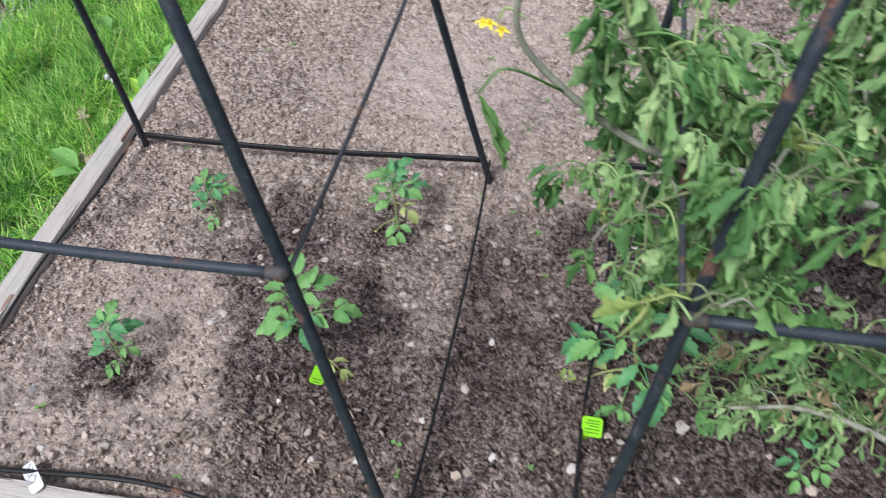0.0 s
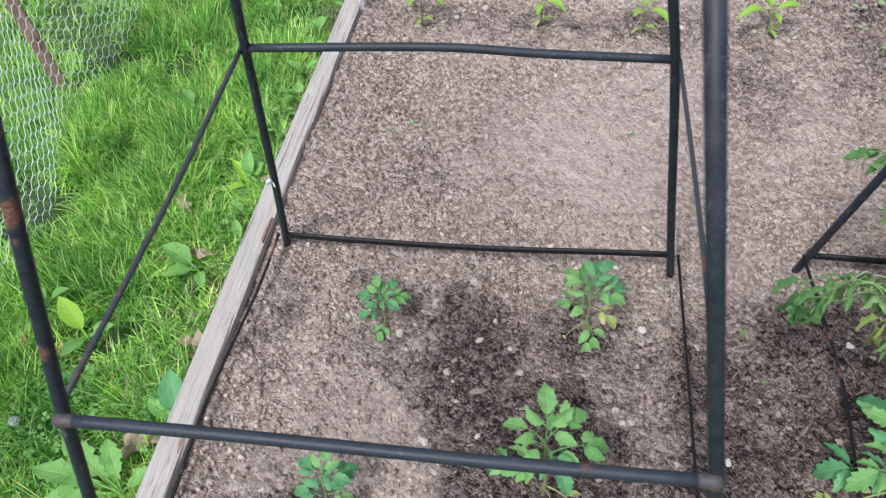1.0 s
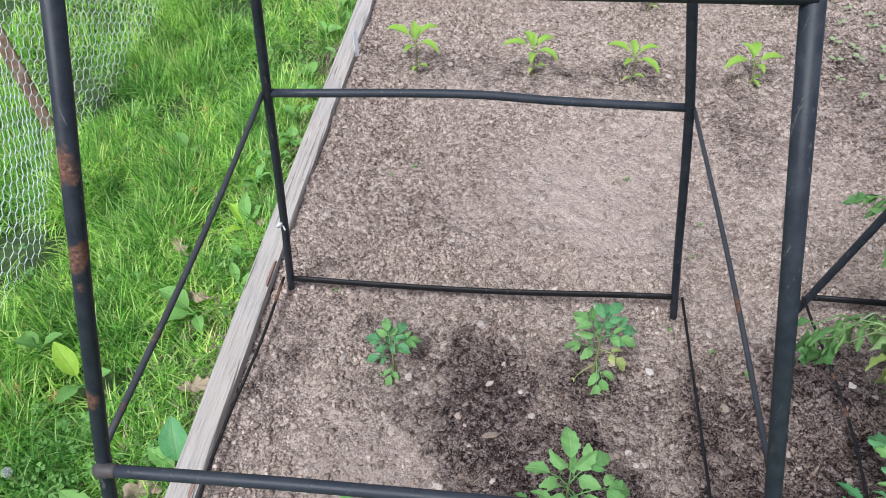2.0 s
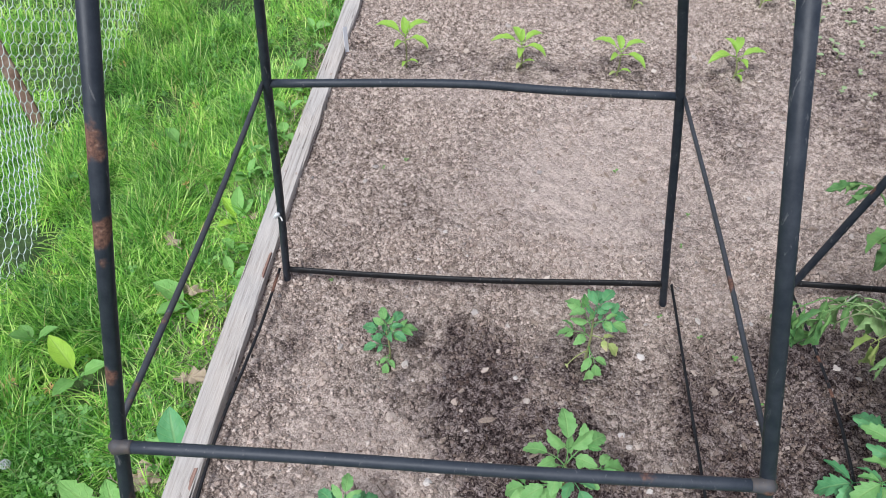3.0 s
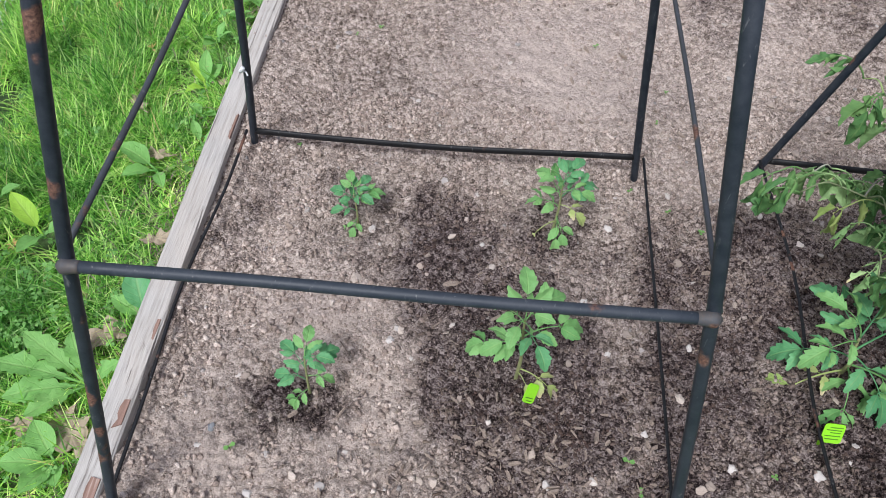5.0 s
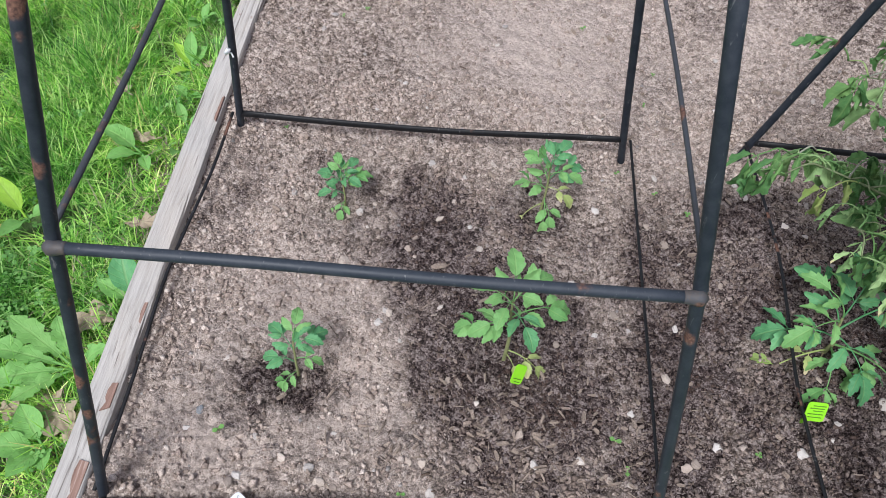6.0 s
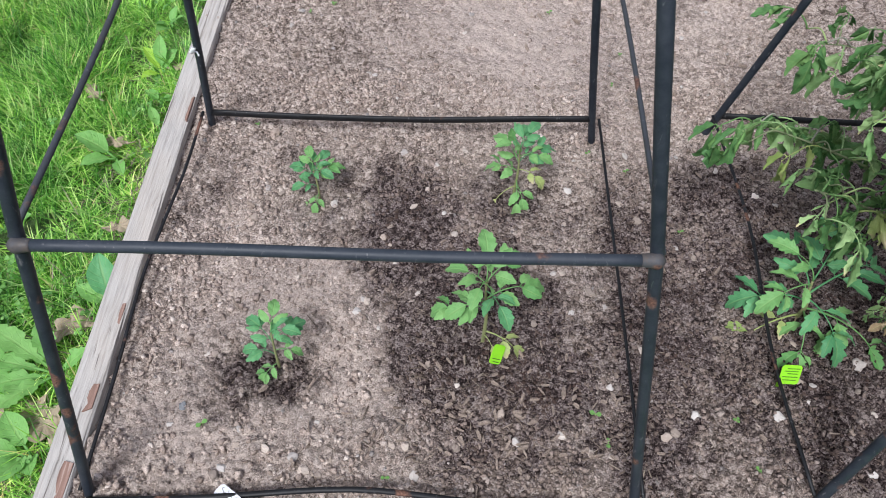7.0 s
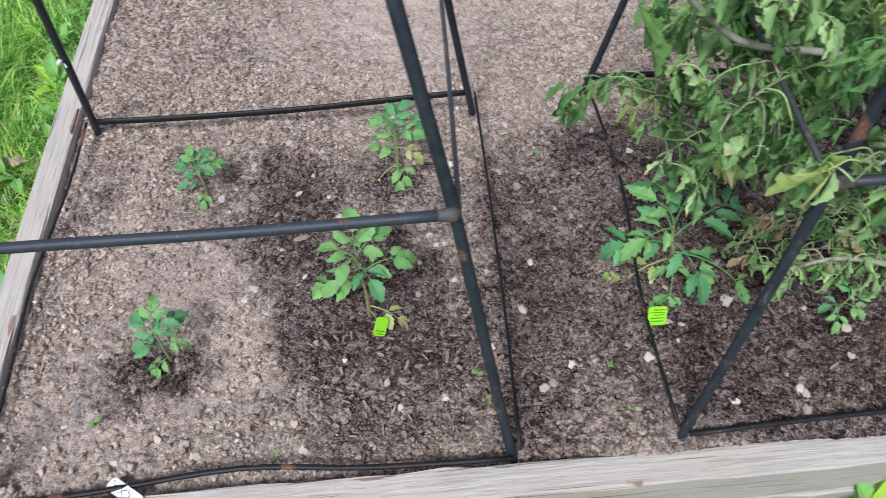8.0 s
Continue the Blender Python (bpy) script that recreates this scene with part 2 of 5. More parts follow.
ROD = tube_material("black_rod", (0.021, 0.028, 0.038), -0.09)
DUSTY = tube_material("dusty_rod", (0.040, 0.043, 0.047), 0.012, 0.55, 1.0)
WORN = tube_material("worn_joint", (0.075, 0.063, 0.055), 0.03, 0.55, 1.0)
RUSTY = tube_material("rusty_rod", (0.0050, 0.0048, 0.0052), 0.0, 0.55, 0.18)
TOMATO = leaf_material("tomato_leaf", (0.105, 0.295, 0.085), (0.26, 0.51, 0.175), rough=0.55)
TOMATO_DEEP = leaf_material("tomato_leaf_deep", (0.055, 0.225, 0.090), (0.155, 0.415, 0.175), rough=0.5)
YELLOWING = leaf_material("yellowing_leaf", (0.26, 0.38, 0.10), (0.50, 0.56, 0.22), (0.55, 0.47, 0.28), 0.1)
WILT = leaf_material("wilted_leaf", (0.045, 0.150, 0.045), (0.235, 0.42, 0.14), (0.50, 0.48, 0.20), -0.14, rough=0.65, vein=0.45, share=0.22)
WILT_PALE = leaf_material("wilted_leaf_pale", (0.15, 0.30, 0.105), (0.43, 0.60, 0.27), (0.60, 0.53, 0.30), -0.04, rough=0.75, vein=0.4, share=0.22)
DRY_LEAF = leaf_material("dried_leaf", (0.25, 0.17, 0.09), (0.52, 0.42, 0.27), rough=0.8, share=0.15)
PEPPER = leaf_material("pepper_leaf", (0.17, 0.38, 0.045), (0.42, 0.66, 0.12), rough=0.4, vein=0.4, share=0.35)
WEED = leaf_material("weed_leaf", (0.085, 0.26, 0.06), (0.25, 0.52, 0.14), rough=0.6)
WEED_BRIGHT = leaf_material("bright_weed_leaf", (0.24, 0.48, 0.045), (0.48, 0.76, 0.10), rough=0.55, share=0.4)
CLOVER = leaf_material("clover_leaf", (0.09, 0.26, 0.06), (0.24, 0.48, 0.13), rough=0.6, vein=0.3)
RADISH = leaf_material("radish_leaf", (0.24, 0.38, 0.17), (0.40, 0.53, 0.29), rough=0.6, vein=0.2)
OAK = leaf_material("fallen_leaf", (0.24, 0.18, 0.12), (0.46, 0.38, 0.28), rough=0.8, share=0.12, vein=0.5, spots=0.06)
STEM = plain_noise("green_stem", [(0.3, (0.15, 0.17, 0.07)), (0.7, (0.28, 0.30, 0.13))], 90, 0.6)
WOODY = plain_noise("woody_stem", [(0.3, (0.17, 0.17, 0.13)), (0.7, (0.33, 0.34, 0.27))], 90, 0.75)
VINE_STEM = plain_noise("vine_stem", [(0.3, (0.10, 0.13, 0.06)), (0.7, (0.22, 0.26, 0.13))], 90, 0.7)
PALE_STEM = plain_noise("pale_green_stem", [(0.3, (0.20, 0.30, 0.10)), (0.7, (0.36, 0.45, 0.18))], 90, 0.6)
PETAL = plain_noise("yellow_petal", [(0.3, (0.75, 0.55, 0.02)), (0.7, (0.9, 0.75, 0.08))], 200, 0.6)
GRASS = grass_material()
LAWN = lawn_material()
WIRE = plain_noise("galvanised_wire", [(0.3, (0.55, 0.63, 0.61)), (0.7, (0.76, 0.83, 0.81))], 60, 0.45, spec=0.6)
RUST_POST = plain_noise("rusted_post", [(0.3, (0.10, 0.055, 0.04)), (0.5, (0.24, 0.145, 0.115)), (0.75, (0.40, 0.30, 0.26))], 40, 0.85, 0.5)
LIME = tag_material("lime_plastic", (0.30, 0.74, 0.03))
BRACT = leaf_material("dry_bract", (0.56, 0.34, 0.12), (0.82, 0.58, 0.28), rough=0.8, share=0.2)
WHITE_TAG = tag_material("white_plastic", (0.82, 0.84, 0.86))
INK = plain_noise("dark_ink", [(0.3, (0.03, 0.03, 0.035)), (0.7, (0.06, 0.06, 0.07))], 200, 0.6)
LIME_INK = plain_noise("green_ink", [(0.3, (0.05, 0.17, 0.01)), (0.7, (0.10, 0.26, 0.02))], 200, 0.6)


# ---- mesh tools ----
class Geo:
    """Collects points and faces of one mesh, with leaf coordinates on every point."""

    def __init__(self):
        self.v, self.f, self.u, self.s = [], [], [], []

    def add(self, pts, faces, us=None, ss=None):
        k = len(self.v)
        self.v += [tuple(p) for p in pts]
        self.f += [tuple(k + i for i in q) for q in faces]
        self.u += list(us) if us is not None else [0.5] * len(pts)
        self.s += list(ss) if ss is not None else [0.5] * len(pts)

    def tube(self, path, radii, sides=6, flat=1.0):
        path = [Vector(p) for p in path]
        if not hasattr(radii, "__len__"):
            radii = [radii] * len(path)
        d = (path[1] - path[0]).normalized()
        side = d.cross(Vector((0, 0, 1)))
        side = side.normalized() if side.length > 0.05 else d.cross(Vector((1, 0, 0))).normalized()
        pts = []
        for k, p in enumerate(path):
            d = (path[min(k + 1, len(path) - 1)] - path[max(k - 1, 0)]).normalized()
            side = (side - d * side.dot(d)).normalized()
            up = side.cross(d)
            for j in range(sides):
                a = 2 * math.pi * (j + 0.5) / sides
                pts.append(p + side * math.cos(a) * radii[k] + up * math.sin(a) * radii[k] * flat)
        faces = []
        for k in range(len(path) - 1):
            for j in range(sides):
                a, b = k * sides + j, k * sides + (j + 1) % sides
                faces.append((a, b, b + sides, a + sides))
        faces.append(tuple(range(sides))[::-1])
        faces.append(tuple((len(path) - 1) * sides + j for j in range(sides)))
        self.add(pts, faces)

    def leaf(self, m, length, width, n=9, teeth=0.0, fold=0.35, droop=0.6, curl=0.0, peak=0.42, lobes=0.0, wave=0.0, twist=0.0, cuts=0.0, notches=4.0):
        """A blade from the origin of m along its y, up along z."""
        cols = (-1.0, -0.5, 0.0, 0.5, 1.0)
        pts, us, ss = [], [], []
        pos, step = Vector((0, 0, 0)), length / n
        for k in range(n + 1):
            s = k / n
            a = droop * (s - 0.15)
            if k:
                pos = pos + Vector((0, math.cos(a), -math.sin(a))) * step
            w = math.sin(math.pi * min(1.0, s ** (math.log(0.5) / math.log(peak)))) ** 0.85 if 0 < s < 1 else 0.0
            w = max(w, 0.03) * width / 2
            if teeth:
                w *= 1 + (teeth if k % 2 else -teeth)
            if lobes:
                w *= 1 - lobes * (0.5 + 0.5 * math.cos(s * 2 * math.pi * 4.0)) * (1 - s * 0.7)
            if cuts:
                w *= 1 - cuts * (1 - (s * notches) % 1.0) * (1 - 0.45 * s) * (1 if 0.04 < s < 0.93 else 0)
            tw = twist * s
            for c in cols:
                x = c * w
                r = abs(c)
                ang = fold + curl * r * 1.2
                dx = x * math.cos(ang)
                dz = r * w * math.sin(ang) + wave * w * math.sin(s * 17 + c * 2.1) * r
                dy = -0.35 * step * r * (1 if (teeth and k % 2) else 0) + (0.9 * step * r * ((s * notches) % 1.0) if cuts else 0)
                x2, z2 = dx * math.cos(tw) - dz * math.sin(tw), dx * math.sin(tw) + dz * math.cos(tw)
                p = pos + Vector((x2, dy * math.cos(a) + z2 * math.sin(a), z2 * math.cos(a) - dy * math.sin(a)))
                pts.append(m @ p)
                us.append(r)
                ss.append(s)
        faces = []
        for k in range(n):
            for c in range(4):
                a = k * 5 + c
                faces.append((a, a + 1, a + 6, a + 5))
        self.add(pts, faces, us, ss)

    def box(self, m, sx, sy, sz, bevel=0.0):
        """A box round the origin of m, with chamfered upright and top edges."""
        b = bevel
        ring = lambda x, y, z: [(-x + b, -y, z), (x - b, -y, z), (x, -y + b, z), (x, y - b, z), (x - b, y, z), (-x + b, y, z), (-x, y - b, z), (-x, -y + b, z)]
        x, y, z = sx / 2, sy / 2, sz / 2
        if b <= 0:
            pts = [(i * x, j * y, k * z) for k in (-1, 1) for j in (-1, 1) for i in (-1, 1)]
            faces = [(0, 2, 3, 1), (4, 5, 7, 6), (0, 1, 5, 4), (2, 6, 7, 3), (0, 4, 6, 2), (1, 3, 7, 5)]
            self.add([m @ Vector(p) for p in pts], faces)
            return
        pts = ring(x - b, y - b, -z) + ring(x, y, -z + b) + ring(x, y, z - b) + ring(x - b, y - b, z)
        faces = [tuple(range(8))[::-1], tuple(range(24, 32))]
        for k in range(3):
            for j in range(8):
                a, c = k * 8 + j, k * 8 + (j + 1) % 8
                faces.append((a, c, c + 8, a + 8))
        self.add([m @ Vector(p) for p in pts], faces)

    def mesh(self, name, mat, smooth=True):
        me = bpy.data.meshes.new(name)
        me.from_pydata(self.v, [], self.f)
        for key, vals in (("leaf_u", self.u), ("leaf_s", self.s)):
            me.attributes.new(key, 'FLOAT', 'POINT').data.foreach_set("value", np.array(vals, dtype=np.float32))
        me.materials.append(mat)
        if smooth:
            me.shade_smooth()
        me.update()
        return me


def part(name, shape, mat, parent, label="", smooth=True):
    """Links a shape as one mesh object under a thing or a part."""
    me = shape.mesh(name, mat, smooth) if isinstance(shape, Geo) else shape
    ob = new(name, me)
    if parent:
        ob.parent = parent
    if label:
        ob["label"] = label
    return ob


def thing(name, where, label, category, group="", kind=""):
    ob = new(name)
    ob.empty_display_size = 0.05
    ob.matrix_basis = where if isinstance(where, Matrix) else Matrix.Translation(where)
    return tagged(ob, label, category, group, kind)


def bent(points, n=6):
    """A smooth line through a few points."""
    p = [Vector(q) for q in points]
    p = [p[0] * 2 - p[1]] + p + [p[-1] * 2 - p[-2]]
    out = []
    for k in range(1, len(p) - 2):
        for j in range(n):
            t = j / n
            a, b, c, d = p[k - 1], p[k], p[k + 1], p[k + 2]
            out.append(0.5 * ((2 * b) + (c - a) * t + (2 * a - 5 * b + 4 * c - d) * t * t + (3 * b - a - 3 * c + d) * t ** 3))
    out.append(p[-2])
    return out


def aim(origin, direction, up=(0, 0, 1)):
    """A pose whose y points along direction and whose z is as near to up as can be."""
    y = Vector(direction).normalized()
    x = y.cross(Vector(up))
    x = x.normalized() if x.length > 1e-3 else Vector((1, 0, 0))
    z = x.cross(y)
    m = Matrix((x, y, z)).transposed().to_4x4()
    m.translation = origin
    return m


# ---- relief of the ground ----
def lattice(x, y, seed):
    ix, iy = np.floor(x).astype(np.int64), np.floor(y).astype(np.int64)
    fx, fy = x - ix, y - iy
    fx, fy = fx * fx * (3 - 2 * fx), fy * fy * (3 - 2 * fy)

    def h(a, b):
        k = (a * 374761393 + b * 668265263 + seed * 974711) & 0x7fffffff
        k = ((k ^ (k >> 13)) * 1274126177) & 0x7fffffff
        return ((k ^ (k >> 16)) & 0xffff) / 65535.0

    return (h(ix, iy) * (1 - fx) + h(ix + 1, iy) * fx) * (1 - fy) + (h(ix, iy + 1) * (1 - fx) + h(ix + 1, iy + 1) * fx) * fy


def fbm(x, y, scale, octaves, seed):
    total, amp, norm = 0.0, 1.0, 0.0
    for k in range(octaves):
        total = total + amp * lattice(x * scale + 31.7 * k, y * scale - 17.3 * k, seed + k)
        norm += amp
        amp *= 0.55
        scale *= 2.03
    return total / norm - 0.5


def step01(a, b, x):
    t = np.clip((x - a) / (b - a), 0, 1)
    return t * t * (3 - 2 * t)


# damp, freshly watered spots of the bed: x, y, radius along x and y, wetness
DAMP = [
    (0.33, -0.20, 0.08, 0.07, 0.85), (0.30, -0.11, 0.08, 0.05, 0.45), (0.47, -0.14, 0.10, 0.06, 0.6),
    (0.365, -0.37, 0.05, 0.10, 0.85), (0.46, -0.38, 0.10, 0.10, 1.0), (0.145, -0.435, 0.046, 0.036, 0.75),
    (0.42, -0.27, 0.12, 0.07, 0.6), (0.66, -0.18, 0.06, 0.12, 0.55), (0.80, -0.22, 0.12, 0.14, 0.75),
    (0.85, -0.40, 0.14, 0.10, 0.8), (1.10, -0.40, 0.35, 0.22, 0.85), (0.98, -0.50, 0.18, 0.09, 0.6), (1.15, -0.15, 0.22, 0.16, 0.6),
    (0.66, -0.36, 0.09, 0.14, 0.72), (0.60, -0.50, 0.14, 0.08, 0.5), (0.43, -0.50, 0.12, 0.06, 0.55),
    (0.52, 0.67, 0.5, 0.06, 0.3), (1.15, 0.70, 0.2, 0.25, 0.35), (0.82, 0.50, 0.07, 0.14, 0.3),
    (0.17, -0.08, 0.06, 0.04, 0.3), (0.08, 0.35, 0.10, 0.18, 0.1), (0.02, -0.12, 0.03, 0.1, 0.3),
]


# pale, fine, washed spots of the bed
SILT = [(0.50, 0.28, 0.17, 0.17, 1.0), (0.62, 0.42, 0.16, 0.12, 0.7), (0.20, -0.30, 0.13, 0.06, 0.9), (0.255, -0.46, 0.085, 0.09, 1.0), (0.08, -0.52, 0.12, 0.06, 0.9), (0.05, -0.40, 0.05, 0.08, 0.6), (0.23, -0.16, 0.06, 0.05, 0.5), (0.30, 0.60, 0.14, 0.07, 0.7), (0.88, 0.36, 0.12, 0.22, 0.6), (0.70, 0.0, 0.08, 0.08, 0.6), (0.05, -0.18, 0.06, 0.10, 0.5)]


def silt_at(x, y):
    wob_x, wob_y = x + 0.09 * fbm(x, y, 8, 4, 81), y + 0.09 * fbm(x, y, 8, 4, 82)
    d = 0.0
    for cx, cy, rx, ry, w in SILT:
        d = np.maximum(d, w * np.exp(-0.5 * (((wob_x - cx) / rx) ** 2 + ((wob_y - cy) / ry) ** 2)))
    return d * (1 - damp_at(x, y))


def damp_at(x, y):
    wob_x, wob_y = x + 0.13 * fbm(x, y, 11, 5, 71), y + 0.13 * fbm(x, y, 11, 5, 72)
    d = 0.0
    for cx, cy, rx, ry, w in DAMP:
        e = ((wob_x - cx) / rx) ** 2 + ((wob_y - cy) / ry) ** 2
        d = np.maximum(d, w * np.exp(-0.5 * e ** 1.5))
    return np.clip(d * (0.8 + 0.5 * step01(-0.18, 0.16, fbm(x, y, 24, 4, 75))) + 0.05, 0, 1)


def soil_height(x, y):
    z = -0.010 + 0.028 * step01(0.5, 0.85, x) * step01(-0.2, -0.5, y) + 0.012 * step01(-0.45, -0.58, y)
    z = z + 0.010 * step01(0.65, 0.85, x) * step01(0.3, -0.1, y) + 0.012 * step01(0.05, -0.03, x)
    z = z + 0.016 * fbm(x, y, 7, 3, 3) + 0.014 * fbm(x, y, 34, 3, 5)
    rough = (0.65 + 1.0 * step01(-0.1, 0.25, fbm(x, y, 4, 3, 9))) * (1 - 0.6 * silt_at(x, y))
    z = z + rough * (0.016 * np.abs(fbm(x, y, 80, 3, 12)) + 0.010 * fbm(x, y, 170, 2, 15))
    for cx, cy in ((0.165, -0.41), (0.425, -0.36), (0.18, -0.125), (0.475, -0.11), (0.83, -0.33)):
        z = z - 0.009 * np.exp(-((x - cx) ** 2 + (y - cy) ** 2) / (2 * 0.03 ** 2))
    return z


def ground_z(x, y):
    return float(soil_height(np.array([x], dtype=float), np.array([y], dtype=float))[0])


def lawn_height(x, y):
    return -0.155 + 0.03 * fbm(x, y, 2.2, 3, 41) + 0.012 * fbm(x, y, 12, 2, 44) - 0.03 * step01(-0.4, -0.9, x)


def lawn_z(x, y):
    return float(lawn_height(np.array([x], dtype=float), np.array([y], dtype=float))[0])


def grid_mesh(name, xs, ys, height, mat, with_damp=False, shear=0.0):
    gx, gy = np.meshgrid(xs, ys)
    gx = gx + shear * (gy + 0.606)
    gz = height(gx, gy)
    nx, ny = len(xs), len(ys)
    me = bpy.data.meshes.new(name)
    idx = np.arange(nx * ny).reshape(ny, nx)
    quads = np.stack([idx[:-1, :-1], idx[:-1, 1:], idx[1:, 1:], idx[1:, :-1]], -1).reshape(-1, 4)
    me.vertices.add(nx * ny)
    me.vertices.foreach_set("co", np.stack([gx, gy, gz], -1).astype(np.float32).ravel())
    me.loops.add(quads.size)
    me.loops.foreach_set("vertex_index", quads.astype(np.int32).ravel())
    me.polygons.add(len(quads))
    me.polygons.foreach_set("loop_start", np.arange(0, quads.size, 4, dtype=np.int32))
    me.update(calc_edges=True)
    if with_damp:
        me.attributes.new("damp", 'FLOAT', 'POINT').data.foreach_set("value", damp_at(gx, gy).astype(np.float32).ravel())
        me.attributes.new("silt", 'FLOAT', 'POINT').data.foreach_set("value", silt_at(gx, gy).astype(np.float32).ravel())
    me.materials.append(mat)
    me.shade_smooth()
    return me


def many(name, base_v, base_f, mats, mat, point_attr=None, extra=None):
    """One mesh out of many placed copies of a small shape. mats: (n, 3, 4) poses."""
    base_v = np.asarray(base_v, dtype=np.float64)
    n, k = len(mats), len(base_v)
    co = np.einsum('nij,kj->nki', mats[:, :, :3], base_v) + mats[:, None, :, 3]
    if extra is not None:
        co = co * 1.0
        co += extra
    sizes = np.array([len(f) for f in base_f])
    flat = np.concatenate([np.array(f) for f in base_f])
    loops = (flat[None, :] + (np.arange(n) * k)[:, None]).ravel()
    starts = np.concatenate([[0], np.cumsum(np.tile(sizes, n))[:-1]])
    me = bpy.data.meshes.new(name)
    me.vertices.add(n * k)
    me.vertices.foreach_set("co", co.astype(np.float32).ravel())
    me.loops.add(len(loops))
    me.loops.foreach_set("vertex_index", loops.astype(np.int32))
    me.polygons.add(n * len(base_f))
    me.polygons.foreach_set("loop_start", starts.astype(np.int32))
    me.update(calc_edges=True)
    for key, vals in (point_attr or {}).items():
        me.attributes.new(key, 'FLOAT', 'POINT').data.foreach_set("value", np.asarray(vals, dtype=np.float32).ravel())
    me.materials.append(mat)
    return me


def spin(n, tilt=3.2):
    """Random turns, as (n, 3, 3)."""
    a, b, c = nrng.uniform(0, 2 * np.pi, n), nrng.normal(0, tilt, n), nrng.normal(0, tilt, n)
    ca, sa, cb, sb, cc, sc = np.cos(a), np.sin(a), np.cos(b), np.sin(b), np.cos(c), np.sin(c)
    z = np.zeros(n)
    o = np.ones(n)
    rz = np.stack([ca, -sa, z, sa, ca, z, z, z, o], -1).reshape(n, 3, 3)
    rx = np.stack([o, z, z, z, cb, -sb, z, sb, cb], -1).reshape(n, 3, 3)
    ry = np.stack([cc, z, sc, z, o, z, -sc, z, cc], -1).reshape(n, 3, 3)
    return rz @ rx @ ry


def shard(seed):
    """A small angular fragment: a skewed, uneven box."""
    r = random.Random(seed)
    v = [(i * r.uniform(0.45, 1.15) + r.uniform(-0.2, 0.2), j * r.uniform(0.45, 1.15) + r.uniform(-0.2, 0.2), k * r.uniform(0.5, 1.1)) for k in (-1, 1) for j in (-1, 1) for i in (-1, 1)]
    return v, [(0, 2, 3), (0, 3, 1), (4, 5, 7), (4, 7, 6), (0, 1, 5), (0, 5, 4), (2, 6, 7), (2, 7, 3), (0, 4, 6), (0, 6, 2), (1, 3, 7), (1, 7, 5)]


# ---- ground and bed ----
xs = np.concatenate([np.linspace(-60, -2.2, 20), np.linspace(-2, 2.2, 85), np.linspace(2.5, 60, 20)])
ys = np.concatenate([np.linspace(-60, -1.8, 20), np.linspace(-1.6, 2.4, 80), np.linspace(2.7, 60, 20)])
ground = new("ground", grid_mesh("ground", xs, ys, lawn_height, LAWN))
tagged(ground, "lawn soil under mown green grass", "ground", kind="structure")

xs = np.concatenate([np.arange(-0.056, 1.42, 0.0036), np.linspace(1.43, 2.35, 60)])
ys = np.concatenate([np.arange(-0.606, 1.16, 0.0036), np.linspace(1.17, 2.4, 70)])
soil = new("soil", grid_mesh("soil", xs, ys, soil_height, SOIL, True, 0.02))
tagged(soil, "dry brown garden soil with dark watered patches and pebbles", "soil", kind="structure")


def board(name, a, b, z_top, height, label, seed):
    """A sawn 38 mm board from a to b, slightly bowed, with worn edges, its grain along y."""
    a, b = Vector((*a, 0)), Vector((*b, 0))
    length = (b - a).length
    r = random.Random(seed)
    g = Geo()
    n = 60
    prof = [(-0.019, -height), (0.019, -height), (0.019, -0.003), (0.0165, 0.0), (-0.0165, 0.0), (-0.019, -0.003)]
    pts = []
    for k in range(n + 1):
        y = length * k / n
        for j, (px, pz) in enumerate(prof):
            wear = 0.0012 * r.gauss(0, 1) if j >= 2 else 0
            pts.append((px + wear * 0.6 + 0.0015 * math.sin(y * 5 + seed), y, pz + (wear if pz > -0.01 else 0) + 0.0025 * math.sin(y * 2.3 + seed)))
    faces = []
    for k in range(n):
        for j in range(6):
            p, q = k * 6 + j, k * 6 + (j + 1) % 6
            faces.append((p, q, q + 6, p + 6))
    faces += [tuple(range(6))[::-1], tuple(n * 6 + j for j in range(6))]
    g.add(pts, faces)
    ob = new(name, g.mesh(name, BOARD, False))
    ob.matrix_basis = aim((a.x, a.y, z_top), b - a)
    return tagged(ob, label, "board", "raised bed boards", "structure")


GREY = "weathered grey wooden board edging the raised bed"
left_board = board("bed_board", (-0.061, -0.606), (0.0, 2.44), 0.019, 0.085, GREY + ", brown stain along its inner edge", 1)
board("bed_board", (-0.062, -0.606), (-0.001, 2.44), -0.068, 0.10, GREY + ", lower course beside the lawn", 2)
front_board = board("bed_board", (2.44, -0.598), (-0.075, -0.629), 0.030, 0.089, GREY + " at its near end", 3)
board("bed_board", (2.44, -0.602), (-0.075, -0.633), -0.062, 0.10, GREY + ", lower course at its near end", 4)
board("bed_board", (2.42, 2.44), (2.42, -0.575), 0.028, 0.19, GREY + " at its far side", 5)
board("bed_board", (0.022, 2.42), (2.40, 2.42), 0.028, 0.19, GREY + " at its end", 6)

